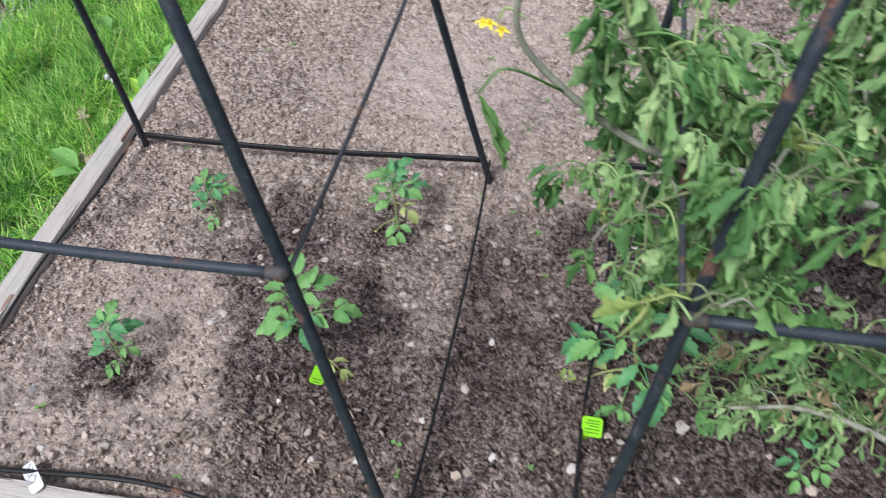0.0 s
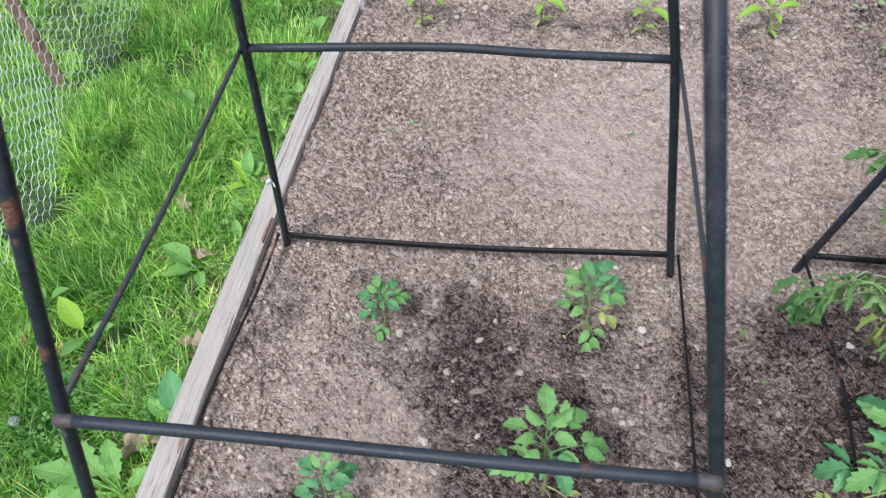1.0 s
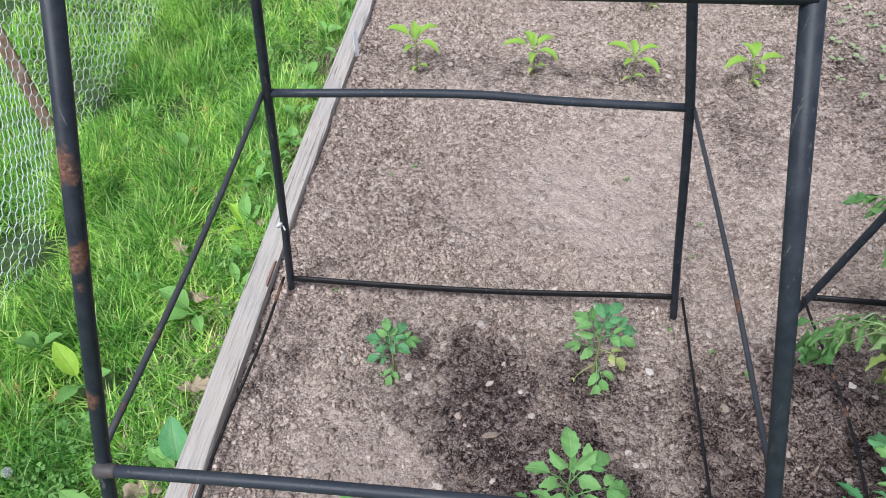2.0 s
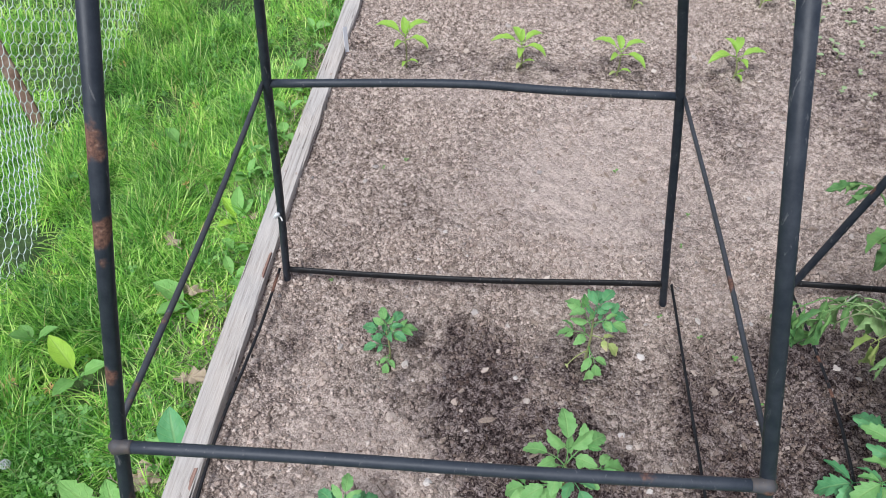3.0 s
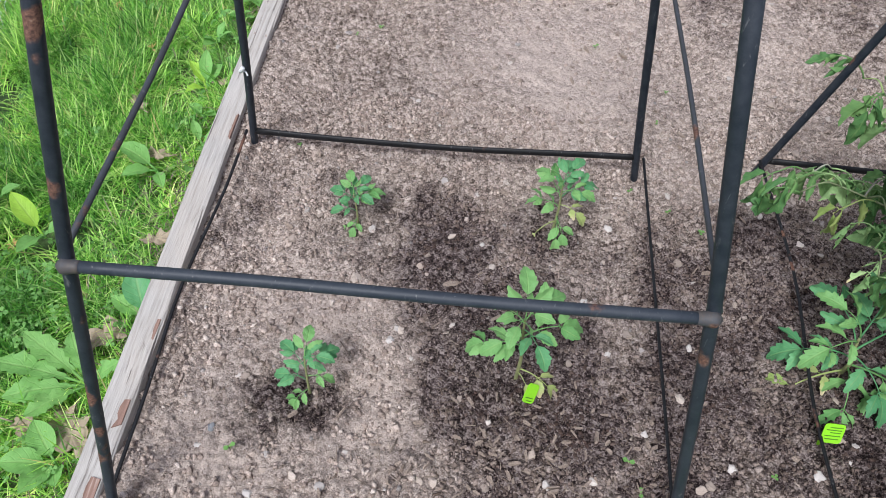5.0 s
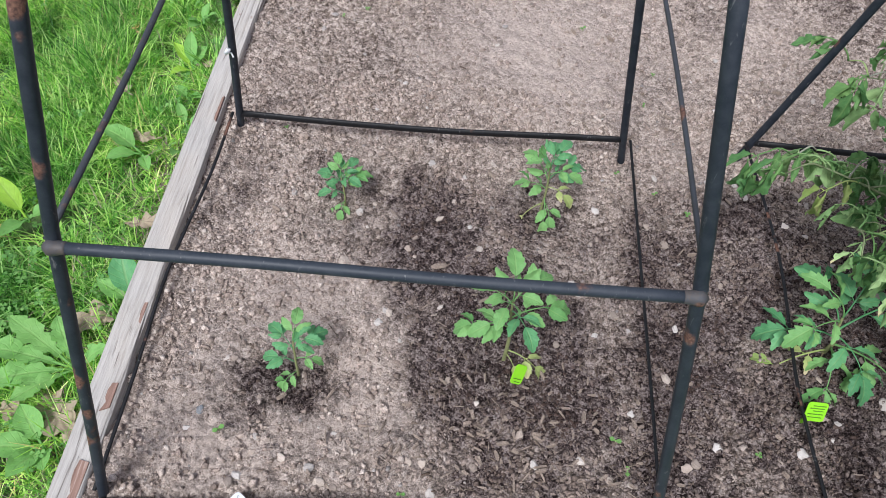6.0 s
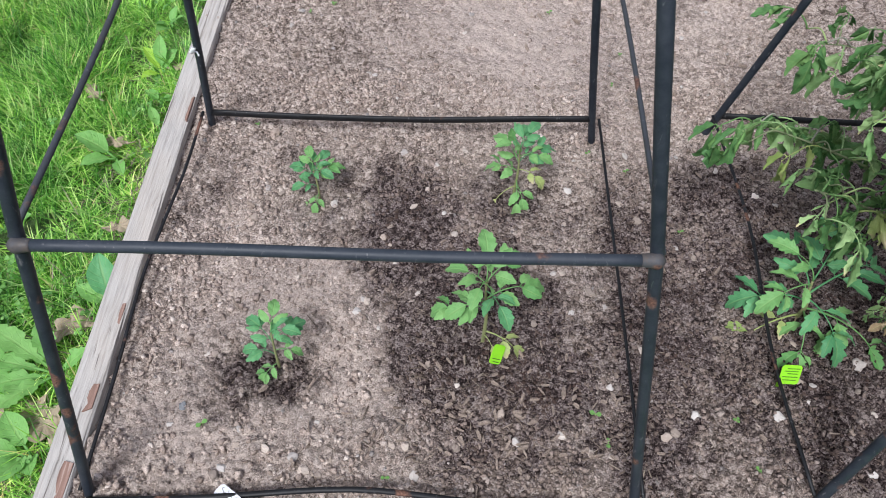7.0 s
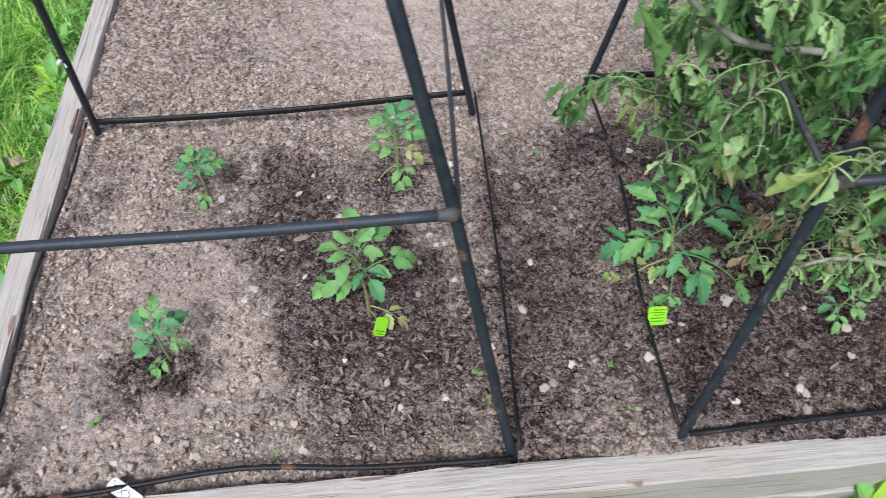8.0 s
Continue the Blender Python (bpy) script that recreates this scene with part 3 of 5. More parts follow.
# old stain left on the inner top edge of the side board
for y, ln, wd, off in ((0.022, 0.046, 0.011, 0), (0.128, 0.036, 0.009, 0), (0.245, 0.030, 0.004, 0), (0.62, 0.05, 0.004, 0)):
    g = Geo()
    r = random.Random(int(y * 1000))
    rim = []
    for k in range(14):
        t = k / 6 if k < 7 else (13 - k) / 6
        inner = 0.0168 if k >= 7 else 0.0168 - wd * r.uniform(0.7, 1.2)
        rim.append((inner, y + ln * (t - 0.5) + r.uniform(-0.004, 0.004), 0.0042))
    rim.reverse()
    low = [(x, yy, -0.004) for x, yy, z in rim]
    g.add(rim + low, [tuple(range(14))] + [(k, 14 + k, 14 + (k + 1) % 14, (k + 1) % 14) for k in range(14)])
    part("stain", g, STAIN, left_board, "flaking red-brown wood stain", False)


# ---- plant cages ----
def leg_at(foot, mid, top, z):
    """The point of a leg, a little bent at its middle, at a height."""
    a, b = (foot, mid) if z <= mid[2] else (mid, top)
    return Vector(a).lerp(Vector(b), (z - a[2]) / (b[2] - a[2]))


def cage(label, feet, mids, tops, z_low, z_mid, z_top, sag):
    """A tapered cage of four tubular legs with rods between them at three heights. Corners run far left, far right, near right, near left."""
    base = Vector((sum(f[0] for f in feet) / 4, sum(f[1] for f in feet) / 4, 0))
    c = thing("plant_cage", base, label, "plant cage", "plant cages")
    loc = lambda p: Vector(p) - base
    for f, m, e in zip(feet, mids, tops):
        g = Geo()
        zs = [-0.10, 0.0, 0.15, 0.3, m[2], 0.55, z_top[0] + 0.004]
        g.tube([loc(leg_at(f, m, e, z)) + Vector((0.0012 * math.sin(z * 9 + f[0] * 7), 0.0012 * math.cos(z * 7 + f[1] * 9), 0)) for z in zs], 0.0057, 14)
        part("leg", g, TUBE, c)
    pairs = ((0, 1), (1, 2), (2, 3), (3, 0))
    for level, (z, rad, mat) in enumerate(((z_low, 0.0050, RUSTY), (z_mid, 0.0052, ROD), (z_top, 0.0056, ROD))):
        for k, (i, j) in enumerate(pairs):
            a, b = loc(leg_at(feet[i], mids[i], tops[i], z[i])), loc(leg_at(feet[j], mids[j], tops[j], z[j]))
            along = (b - a).normalized()
            out = along.cross(Vector((0, 0, 1)))
            if out.dot((a + b) / 2) < 0:
                out = -out
            if level == 1:
                shift = out * (0.0 if k in (0,) else 0.007 if k == 2 else 0.006)
                thick = 0.0051 if k in (0, 2) else 0.0024 if k == 1 else 0.0030
            else:
                shift = out * (0.010 if level == 0 and k != 0 else 0.0)
                thick = rad
            if level == 0:
                thick = (0.0034, 0.0021, 0.0034, 0.0023)[k]
            line = [a + shift]
            for t, h in sag[level][k]:
                line.append(a + (b - a) * t + shift + Vector(h))
            line.append(b + shift)
            g = Geo()
            g.tube(bent(line, 5), thick, 10, (1.75, 0.8, 0.8, 0.8)[k] if level == 0 else 1.0)
            bar = part("rod", g, DUSTY if level == 1 and k in (1, 3) else mat, c)
            if level == 1 and k in (2,):
                for end in (a + shift, b + shift):
                    g = Geo()
                    tip = (end - (a + b) / 2 - shift).normalized()
                    g.tube(bent([end - tip * 0.012, end - tip * 0.005, end + tip * 0.001, end + tip * 0.0068], 3), [0.0054, 0.0055, 0.0057, 0.0060, 0.0065, 0.0070, 0.0070, 0.0062, 0.0044, 0.0018], 12)
                    part("joint", g, WORN, bar, "rubbed and rusty flattened rod end")
    return c


none4 = ([(0.5, (0, 0, 0))],) * 4
cage_one = cage(
    "black enamelled steel plant cage with rust spots, standing over young plants",
    ((0.0, 0.0, 0.0), (0.608, 0.006, 0.0), (0.597, -0.590, 0.01), (-0.020, -0.592, 0.01)),
    ((0.043, -0.046, 0.41), (0.532, -0.026, 0.41), (0.526, -0.514, 0.41), (0.036, -0.512, 0.41)),
    ((0.088, -0.100, 0.80), (0.443, -0.090, 0.80), (0.446, -0.436, 0.80), (0.104, -0.437, 0.80)),
    (0.032, 0.044, 0.030, 0.020), (0.411, 0.408, 0.408, 0.398), (0.769, 0.769, 0.7635, 0.755),
    (([(0.25, (0, 0, -0.006)), (0.55, (0, 0, -0.008)), (0.85, (0, 0, -0.002))],
      [(0.3, (0.004, 0, -0.012)), (0.7, (0.004, 0, -0.010))],
      [(0.28, (0, 0.005, 0.001)), (0.52, (0, 0.014, 0.010)), (0.8, (0, 0.004, 0.002))],
      [(0.25, (-0.004, 0, -0.002)), (0.5, (-0.009, 0, 0.0)), (0.8, (-0.002, 0, -0.006))]),
     ([(0.45, (0, 0, 0.008)), (0.7, (0, 0, 0.003))], [(0.5, (0.003, 0, 0.0))], [(0.35, (0, 0, -0.002)), (0.7, (0, 0, 0.001))], [(0.5, (0.004, 0, 0))]),
     none4))
cage_two = cage(
    "black enamelled steel plant cage half hidden by wilted plants",
    ((0.795, 0.022, 0.005), (1.400, 0.028, 0.005), (1.405, -0.580, 0.015), (0.795, -0.588, 0.015)),
    ((0.846, -0.026, 0.418), (1.345, -0.035, 0.418), (1.345, -0.512, 0.418), (0.844, -0.515, 0.418)),
    ((0.890, -0.110, 0.80), (1.285, -0.095, 0.80), (1.285, -0.450, 0.80), (0.903, -0.433, 0.80)),
    (0.048, 0.048, 0.056, 0.052), (0.418,) * 4, (0.765,) * 4,
    (([(0.5, (0, 0, -0.006))], [(0.5, (0, 0, -0.01))], [(0.3, (0, 0, -0.002)), (0.6, (0, 0.004, 0.004))], [(0.3, (0.000, 0, -0.010)), (0.65, (0.016, 0, -0.010))]),
     none4, none4))

# white clip on the far leg
g = Geo()
g.box(Matrix.Identity(4), 0.006, 0.004, 0.013, 0.0012)
g.tube([(0, 0.002, -0.005), (0.007, 0.001, -0.003), (0.009, -0.006, -0.002)], 0.0013, 6)
clip = thing("plastic_clip", Matrix.Translation((0.0155, -0.030, 0.176)) @ Euler((0.3, 0.5, 0.4)).to_matrix().to_4x4(), "small white plastic clip caught on the cage leg", "clip")
part("clip_body", g, WHITE_TAG, clip)


# ---- leaves and plants ----
def compound(length, pairs, size, seed, droop=0.5, hang=0.0, teeth=0.2, curl=0.0, fold=0.3, width=0.55, terminal=1.25, first=0.38, splay=1.0, cuts=0.0):
    """A pinnate leaf along y: a stalk with pairs of toothed leaflets and one at its tip. hang: how far the leaflets drop."""
    r = random.Random(seed)
    g = Geo()
    path, pos = [], Vector((0, 0, 0))
    n = 8
    for k in range(n + 1):
        path.append(pos.copy())
        a = 0.35 - (0.35 + droop) * k / n
        pos += Vector((0.02 * r.uniform(-1, 1), math.cos(a), math.sin(a))) * length / n
    g.tube(path, [0.0017 * (1 - 0.6 * k / n) * (length / 0.1) ** 0.5 for k in range(n + 1)], 5)

    def at(t):
        q = t * n
        k = min(int(q), n - 1)
        return path[k].lerp(path[k + 1], q - k), (path[k + 1] - path[k]).normalized()

    for k in range(pairs):
        t = first + (0.93 - first) * k / max(1, pairs - 1) if pairs > 1 else 0.6
        for side in (-1, 1):
            p, d = at(min(0.97, t + r.uniform(-0.04, 0.04)))
            out = Vector((splay * side * r.uniform(0.8, 1.1), 0.55 + 0.25 * t, r.uniform(-0.1, 0.25) - hang * r.uniform(0.7, 2.2)))
            sz = size * r.uniform(0.75, 1.12) * (0.7 + 0.35 * math.sin(math.pi * (0.25 + 0.6 * t)))
            stalk = p + out.normalized() * sz * 0.16
            g.tube([p, stalk], [0.0008, 0.0006], 4)
            g.leaf(aim(stalk, out) @ pose(0, 0, 0, 0, r.uniform(-25, 25), 0), sz, sz * width * r.uniform(0.85, 1.15), 16 if cuts else 9, teeth, fold + r.uniform(-0.1, 0.15), droop * r.uniform(0.6, 1.4) + hang * 0.5, curl * r.uniform(0.6, 1.3), 0.38, 0.0, 0.12 + 0.3 * min(1, curl), r.uniform(-0.6, 0.6) * (0.3 + hang), cuts, 4.0)
    p, d = at(1.0)
    d = d + Vector((0, 0, -hang * r.uniform(0.6, 1.6)))
    g.leaf(aim(p, d) @ pose(0, 0, 0, 0, r.uniform(-15, 15), 0), size * terminal, size * terminal * width * 1.15, 20 if cuts else 11, teeth, fold, droop * 0.9 + hang * 0.5, curl, 0.40, 0.0, 0.12 + 0.3 * min(1, curl), r.uniform(-0.5, 0.5) * (0.3 + hang), cuts, 5.0)
    return g


def put_leaf(shape, mat, parent, where, heading, rise, scale=1.0, roll=0.0, name="leaf", label=""):
    """A leaf at a point of its plant, heading by compass (degrees from x to y) and rising by degrees."""
    ob = part(name, shape, mat, parent, label)
    h, e = radians(heading), radians(rise)
    ob.matrix_basis = aim(where, (math.cos(h) * math.cos(e), math.sin(h) * math.cos(e), math.sin(e))) @ pose(0, 0, 0, 0, roll, 0) @ Matrix.Scale(scale, 4)
    return ob


def tomato(x, y, stem, leaves, label, mat, seed, thick=0.0028, grow=0.63, stem_mat=None, group="young tomato plants", broad=0.62, cut=0.30):
    """A young plant: a stem through the given offsets, and leaves as (share of the stem, heading, rise, length, leaflet pairs, leaflet size, material)."""
    z = ground_z(x, y)
    t = thing("tomato_plant", (x, y, z), label, "tomato plant", group)
    line = bent([(0, 0, -0.02), *stem], 6)
    g = Geo()
    g.tube(line, [thick * (1 - 0.55 * k / (len(line) - 1)) for k in range(len(line))], 8)
    part("stem", g, stem_mat or STEM, t)
    for k, (share, heading, rise, length, pairs, size, m) in enumerate(leaves):
        q = share * (len(line) - 1)
        i = min(int(q), len(line) - 2)
        p = line[i].lerp(line[i + 1], q - i)
        put_leaf(compound(length * grow, pairs, size * grow, seed * 31 + k, 0.85, 0.14, 0.0, width=broad, cuts=cut), m or mat, t, p, heading, rise)
    return t


T, D, Y = TOMATO, TOMATO_DEEP, YELLOWING
tomato(0.183, -0.125, [(0.0, 0.0, 0.03), (-0.004, 0.004, 0.065)], [
    (0.35, 260, 5, 0.030, 1, 0.026, T), (0.5, 190, 35, 0.035, 1, 0.030, D), (0.75, 160, 45, 0.040, 2, 0.032, D), (0.8, 20, 40, 0.042, 2, 0.034, T),
    (0.9, 60, 50, 0.036, 1, 0.032, D), (1.0, 110, 70, 0.030, 1, 0.030, T), (0.3, 215, 2, 0.034, 0, 0.030, T), (0.95, 330, 45, 0.03, 1, 0.028, D)],
    "small green tomato seedling in dry soil", T, 1, 0.0020)
tomato(0.478, -0.105, [(0.002, 0.002, 0.045), (0.0, 0.006, 0.095)], [
    (0.35, 290, -5, 0.045, 1, 0.036, T), (0.3, 215, -4, 0.062, 0, 0.034, Y), (0.55, 175, 30, 0.050, 2, 0.036, T), (0.7, 130, 45, 0.062, 2, 0.040, T),
    (0.75, 20, 38, 0.062, 2, 0.038, D), (0.9, 80, 55, 0.048, 2, 0.036, D), (1.0, 50, 62, 0.046, 1, 0.036, D), (1.0, 200, 60, 0.04, 1, 0.032, T),
    (0.6, 330, 12, 0.046, 1, 0.034, Y), (0.4, 270, -12, 0.062, 0, 0.034, T), (0.85, 345, 35, 0.05, 1, 0.034, T)],
    "bushy green tomato seedling with a yellowed lower leaf", T, 2, 0.0026)
tomato(0.165, -0.415, [(0.0, 0.0, 0.035), (0.0, 0.004, 0.085)], [
    (0.3, 225, 2, 0.034, 2, 0.026, T), (0.5, 175, 35, 0.040, 1, 0.032, D), (0.75, 140, 50, 0.045, 2, 0.034, D), (0.8, 35, 40, 0.044, 2, 0.034, D),
    (0.95, 85, 60, 0.040, 1, 0.032, T), (1.0, 350, 50, 0.036, 1, 0.030, D), (0.6, 0, 20, 0.034, 1, 0.026, T)],
    "small green tomato seedling in a dark watered hollow", D, 3, 0.0022)
tomato(0.428, -0.362, [(0.0, 0.0, 0.055), (-0.004, 0.004, 0.10), (-0.006, 0.006, 0.138)], [
    (0.20, 335, 0, 0.072, 1, 0.040, Y), (0.16, 300, 12, 0.035, 0, 0.034, Y), (0.50, 182, 14, 0.082, 2, 0.042, T), (0.62, 205, 28, 0.05, 1, 0.042, T), (0.66, 12, 30, 0.085, 2, 0.046, T),
    (0.80, 300, 28, 0.055, 1, 0.042, D), (0.9, 160, 45, 0.05, 1, 0.040, T), (0.95, 35, 48, 0.06, 2, 0.040, T), (1.0, 95, 72, 0.055, 1, 0.048, T), (0.98, 245, 45, 0.045, 1, 0.038, T)],
    "healthy green tomato plant with pale lower leaves", T, 4, 0.0029)
tomato(0.850, -0.324, [(0.0, -0.004, 0.025), (-0.006, 0.0, 0.050), (-0.008, 0.006, 0.075)], [
    (0.2, 200, -2, 0.105, 2, 0.044, Y), (0.3, 255, 2, 0.085, 2, 0.048, T), (0.35, 330, 0, 0.125, 2, 0.046, T), (0.5, 175, 12, 0.085, 2, 0.050, D), (0.6, 290, 10, 0.08, 2, 0.046, D),
    (0.7, 25, 18, 0.13, 3, 0.050, D), (0.8, 115, 35, 0.08, 2, 0.048, D), (0.9, 205, 25, 0.07, 2, 0.044, T), (1.0, 55, 40, 0.085, 2, 0.046, D), (1.0, 145, 55, 0.06, 1, 0.040, T), (0.25, 300, -6, 0.08, 1, 0.042, T), (0.15, 235, -3, 0.05, 0, 0.035, DRY_LEAF)],
    "leafy deep green tomato plant under the wilted vines", D, 5, 0.0036, 0.80, broad=0.60, cut=0.5)
tomato(1.035, -0.440, [(0.0, 0.0, 0.02), (0.004, 0.0, 0.045)], [
    (0.5, 250, 10, 0.03, 1, 0.026, T), (0.7, 190, 30, 0.03, 1, 0.026, D), (0.9, 20, 35, 0.034, 1, 0.026, T), (1.0, 100, 55, 0.03, 1, 0.024, D), (0.8, 310, 20, 0.03, 1, 0.024, T)],
    "tiny green tomato seedling at the foot of the vines", T, 6, 0.0018)

# wilted vines: a set of limp leaf shapes shared between the plants
def limp_leaf(length, pairs, size, seed, narrow=0.42):
    """A wilted pinnate leaf along y, z up: the stalk arches over and crumpled, folded leaflets hang from it."""
    r = random.Random(seed)
    g = Geo()
    n = 8
    path, pos = [], Vector((0, 0, 0))
    for k in range(n + 1):
        path.append(pos.copy())
        a = 0.5 - 1.9 * (k / n) ** 1.2
        pos += Vector((0.25 * r.uniform(-1, 1), math.cos(a), math.sin(a))) * length / n
    g.tube(path, [0.0011 - 0.0005 * k / n for k in range(n + 1)], 5)
    spots = [(1.0, 0, 1.2)]
    for k in range(pairs):
        for side in (-1, 1):
            if r.random() < 0.92:
                spots.append((0.42 + 0.45 * k / max(1, pairs - 1) + r.uniform(-0.08, 0.08), side, r.uniform(0.6, 1.05)))
    for t, side, big in spots:
        q = min(t, 0.99) * n
        i = int(q)
        p = path[i].lerp(path[i + 1], q - i)
        sz = size * big * r.uniform(0.85, 1.15)
        down = Vector((side * r.uniform(0.1, 0.6) + r.uniform(-0.15, 0.15), r.uniform(-0.15, 0.45), -1.0)).normalized()
        knee = p + Vector((side * 0.7, 0.2, 0.1)) * sz * 0.16
        g.tube([p, knee, knee + down * sz * 0.06], [0.0008, 0.0007, 0.0006], 4)
        turn = r.uniform(0, 2 * math.pi)
        m = aim(knee + down * sz * 0.05, down, (math.cos(turn), math.sin(turn), 0.05))
        g.leaf(m, sz, sz * narrow * r.uniform(0.75, 1.35), 12, 0.05, r.uniform(0.2, 0.95), r.uniform(-0.8, 1.1), r.uniform(0.0, 0.6), r.uniform(0.34, 0.5), 0.0, r.uniform(0.2, 0.5), r.uniform(-1.3, 1.3), 0.14, 4.0)
    return g


LIMP_SHAPES = [limp_leaf(rng.uniform(0.030, 0.060), rng.choice((2, 2, 3)), rng.uniform(0.026, 0.040), 500 + k, rng.uniform(0.40, 0.60)) for k in range(20)]
LIMP_MESH = {m.name: [g.mesh("leaf", m) for g in LIMP_SHAPES] for m in (WILT, WILT_PALE, DRY_LEAF, YELLOWING)}


def wilted(root, stems, label, seed, spread, stem_mat=WOODY):
    """A tall wilted plant: woody stems with short side shoots, from which limp leaves hang. stems: leaves to a metre, share of the stem that stays bare, points."""
    r = random.Random(seed)
    x, y = root
    base = Vector((x, y, ground_z(x, y)))
    t = thing("tomato_plant", base, label, "tomato plant", "wilted tomato plants")
    for number, (density, bare, stem) in enumerate(stems):
        line = bent([Vector(p) - base for p in stem], 7)
        g = Geo()
        n = len(line)
        g.tube(line, [(0.0052 if number == 0 else 0.0030 if number < 3 else 0.0021) * (1 - 0.6 * k / (n - 1)) for k in range(n)], 8)
        part("stem", g, stem_mat if number in (0, 1) else VINE_STEM, t)
        total = sum((line[k + 1] - line[k]).length for k in range(n - 1))
        count = int(total * (1 - bare) * density * 2.2)
        for k in range(count):
            q = (bare + (1 - bare) * (k + r.random()) / count) * (n - 1)
            i = min(int(q), n - 2)
            p = line[i].lerp(line[i + 1], q - i)
            heading = r.uniform(0, 360)
            if r.random() < 0.5:
                d = Vector((math.cos(radians(heading)), math.sin(radians(heading)), r.uniform(-0.5, 0.6))) * r.uniform(0.3, 1.0) * spread
                shoot = Geo()
                shoot.tube(bent([p, p + d * 0.5 + Vector((0, 0, 0.012)), p + d], 4), [0.0013] * 4 + [0.0010] * 5, 5)
                part("shoot", shoot, r.choice((VINE_STEM, VINE_STEM, PALE_STEM, WOODY)), t)
                p = p + d
                heading += r.uniform(-70, 70)
            low = p.z < 0.15
            roll = r.random()
            if low:
                m = WILT if roll < 0.30 else WILT_PALE if roll < 0.82 else DRY_LEAF
            else:
                m = WILT if roll < 0.56 else WILT_PALE if roll < 0.95 else YELLOWING
            size = r.uniform(0.45, 0.75) if low else r.uniform(0.65, 1.05)
            size *= 1.3 if density < 40 else 1.0
            put_leaf(r.choice(LIMP_MESH[m.name]), m, t, p, heading, r.uniform(-20, 35), min(size, max(0.3, (p.z + 0.01) / 0.085)), r.uniform(-15, 15))
    return t


LIMP = "tall wilted tomato vine with limp curling leaves"
leaning = wilted((1.16, -0.30), [
    (0, 0.3, [(1.16, -0.30, -0.02), (1.14, -0.34, 0.18), (1.09, -0.36, 0.345), (1.012, -0.36, 0.385), (0.893, -0.365, 0.417), (0.813, -0.368, 0.435), (0.76, -0.375, 0.475), (0.712, -0.385, 0.53), (0.697, -0.39, 0.565), (0.700, -0.39, 0.60)]),
    (75, 0.25, [(1.16, -0.30, 0.05), (1.20, -0.36, 0.25), (1.19, -0.38, 0.45), (1.14, -0.36, 0.62)]),
    (80, 0.15, [(1.10, -0.34, 0.22), (1.06, -0.30, 0.38), (1.02, -0.28, 0.50), (1.00, -0.27, 0.62)]),
    (55, 0.1, [(0.93, -0.364, 0.408), (0.87, -0.39, 0.425), (0.82, -0.41, 0.42), (0.79, -0.425, 0.40)]),
    (40, 0.3, [(1.09, -0.36, 0.345), (0.99, -0.42, 0.46), (0.91, -0.465, 0.515), (0.85, -0.485, 0.525)]),
    (60, 0.2, [(1.0, -0.36, 0.388), (0.90, -0.34, 0.455), (0.82, -0.345, 0.51), (0.765, -0.36, 0.535)]),
    (45, 0.15, [(0.84, -0.368, 0.43), (0.805, -0.375, 0.50), (0.78, -0.385, 0.555), (0.765, -0.39, 0.60)]),
    (60, 0.15, [(1.05, -0.30, 0.37), (0.96, -0.28, 0.45), (0.88, -0.285, 0.485), (0.82, -0.29, 0.49)]),
    (50, 0.1, [(0.95, -0.362, 0.40), (0.88, -0.33, 0.41), (0.81, -0.33, 0.40), (0.765, -0.335, 0.385)])],
    LIMP + " leaning out", 21, 0.05)
wilted((1.04, -0.20), [
    (70, 0.2, [(1.04, -0.20, -0.02), (1.02, -0.21, 0.15), (1.00, -0.20, 0.28), (0.98, -0.20, 0.42), (0.99, -0.21, 0.58)]),
    (85, 0.3, [(1.03, -0.20, 0.05), (0.98, -0.24, 0.20), (0.90, -0.27, 0.33), (0.84, -0.29, 0.40), (0.80, -0.30, 0.42)]),
    (80, 0.3, [(1.03, -0.20, 0.06), (0.97, -0.30, 0.18), (0.92, -0.33, 0.28), (0.87, -0.345, 0.33)]),
    (39, 0.3, [(1.03, -0.20, 0.08), (0.94, -0.205, 0.16), (0.85, -0.205, 0.205), (0.79, -0.185, 0.215), (0.758, -0.15, 0.20)]),
    (85, 0.25, [(1.04, -0.20, 0.10), (1.10, -0.12, 0.26), (1.10, -0.06, 0.40), (1.06, -0.04, 0.52)]),
    (39, 0.3, [(1.03, -0.20, 0.07), (0.95, -0.25, 0.13), (0.86, -0.27, 0.19), (0.80, -0.275, 0.215)]),
    (26, 0.5, [(1.02, -0.20, 0.12), (0.98, -0.12, 0.20), (0.92, -0.05, 0.235), (0.875, -0.02, 0.225)])],
    LIMP + " over bare soil", 22, 0.045)
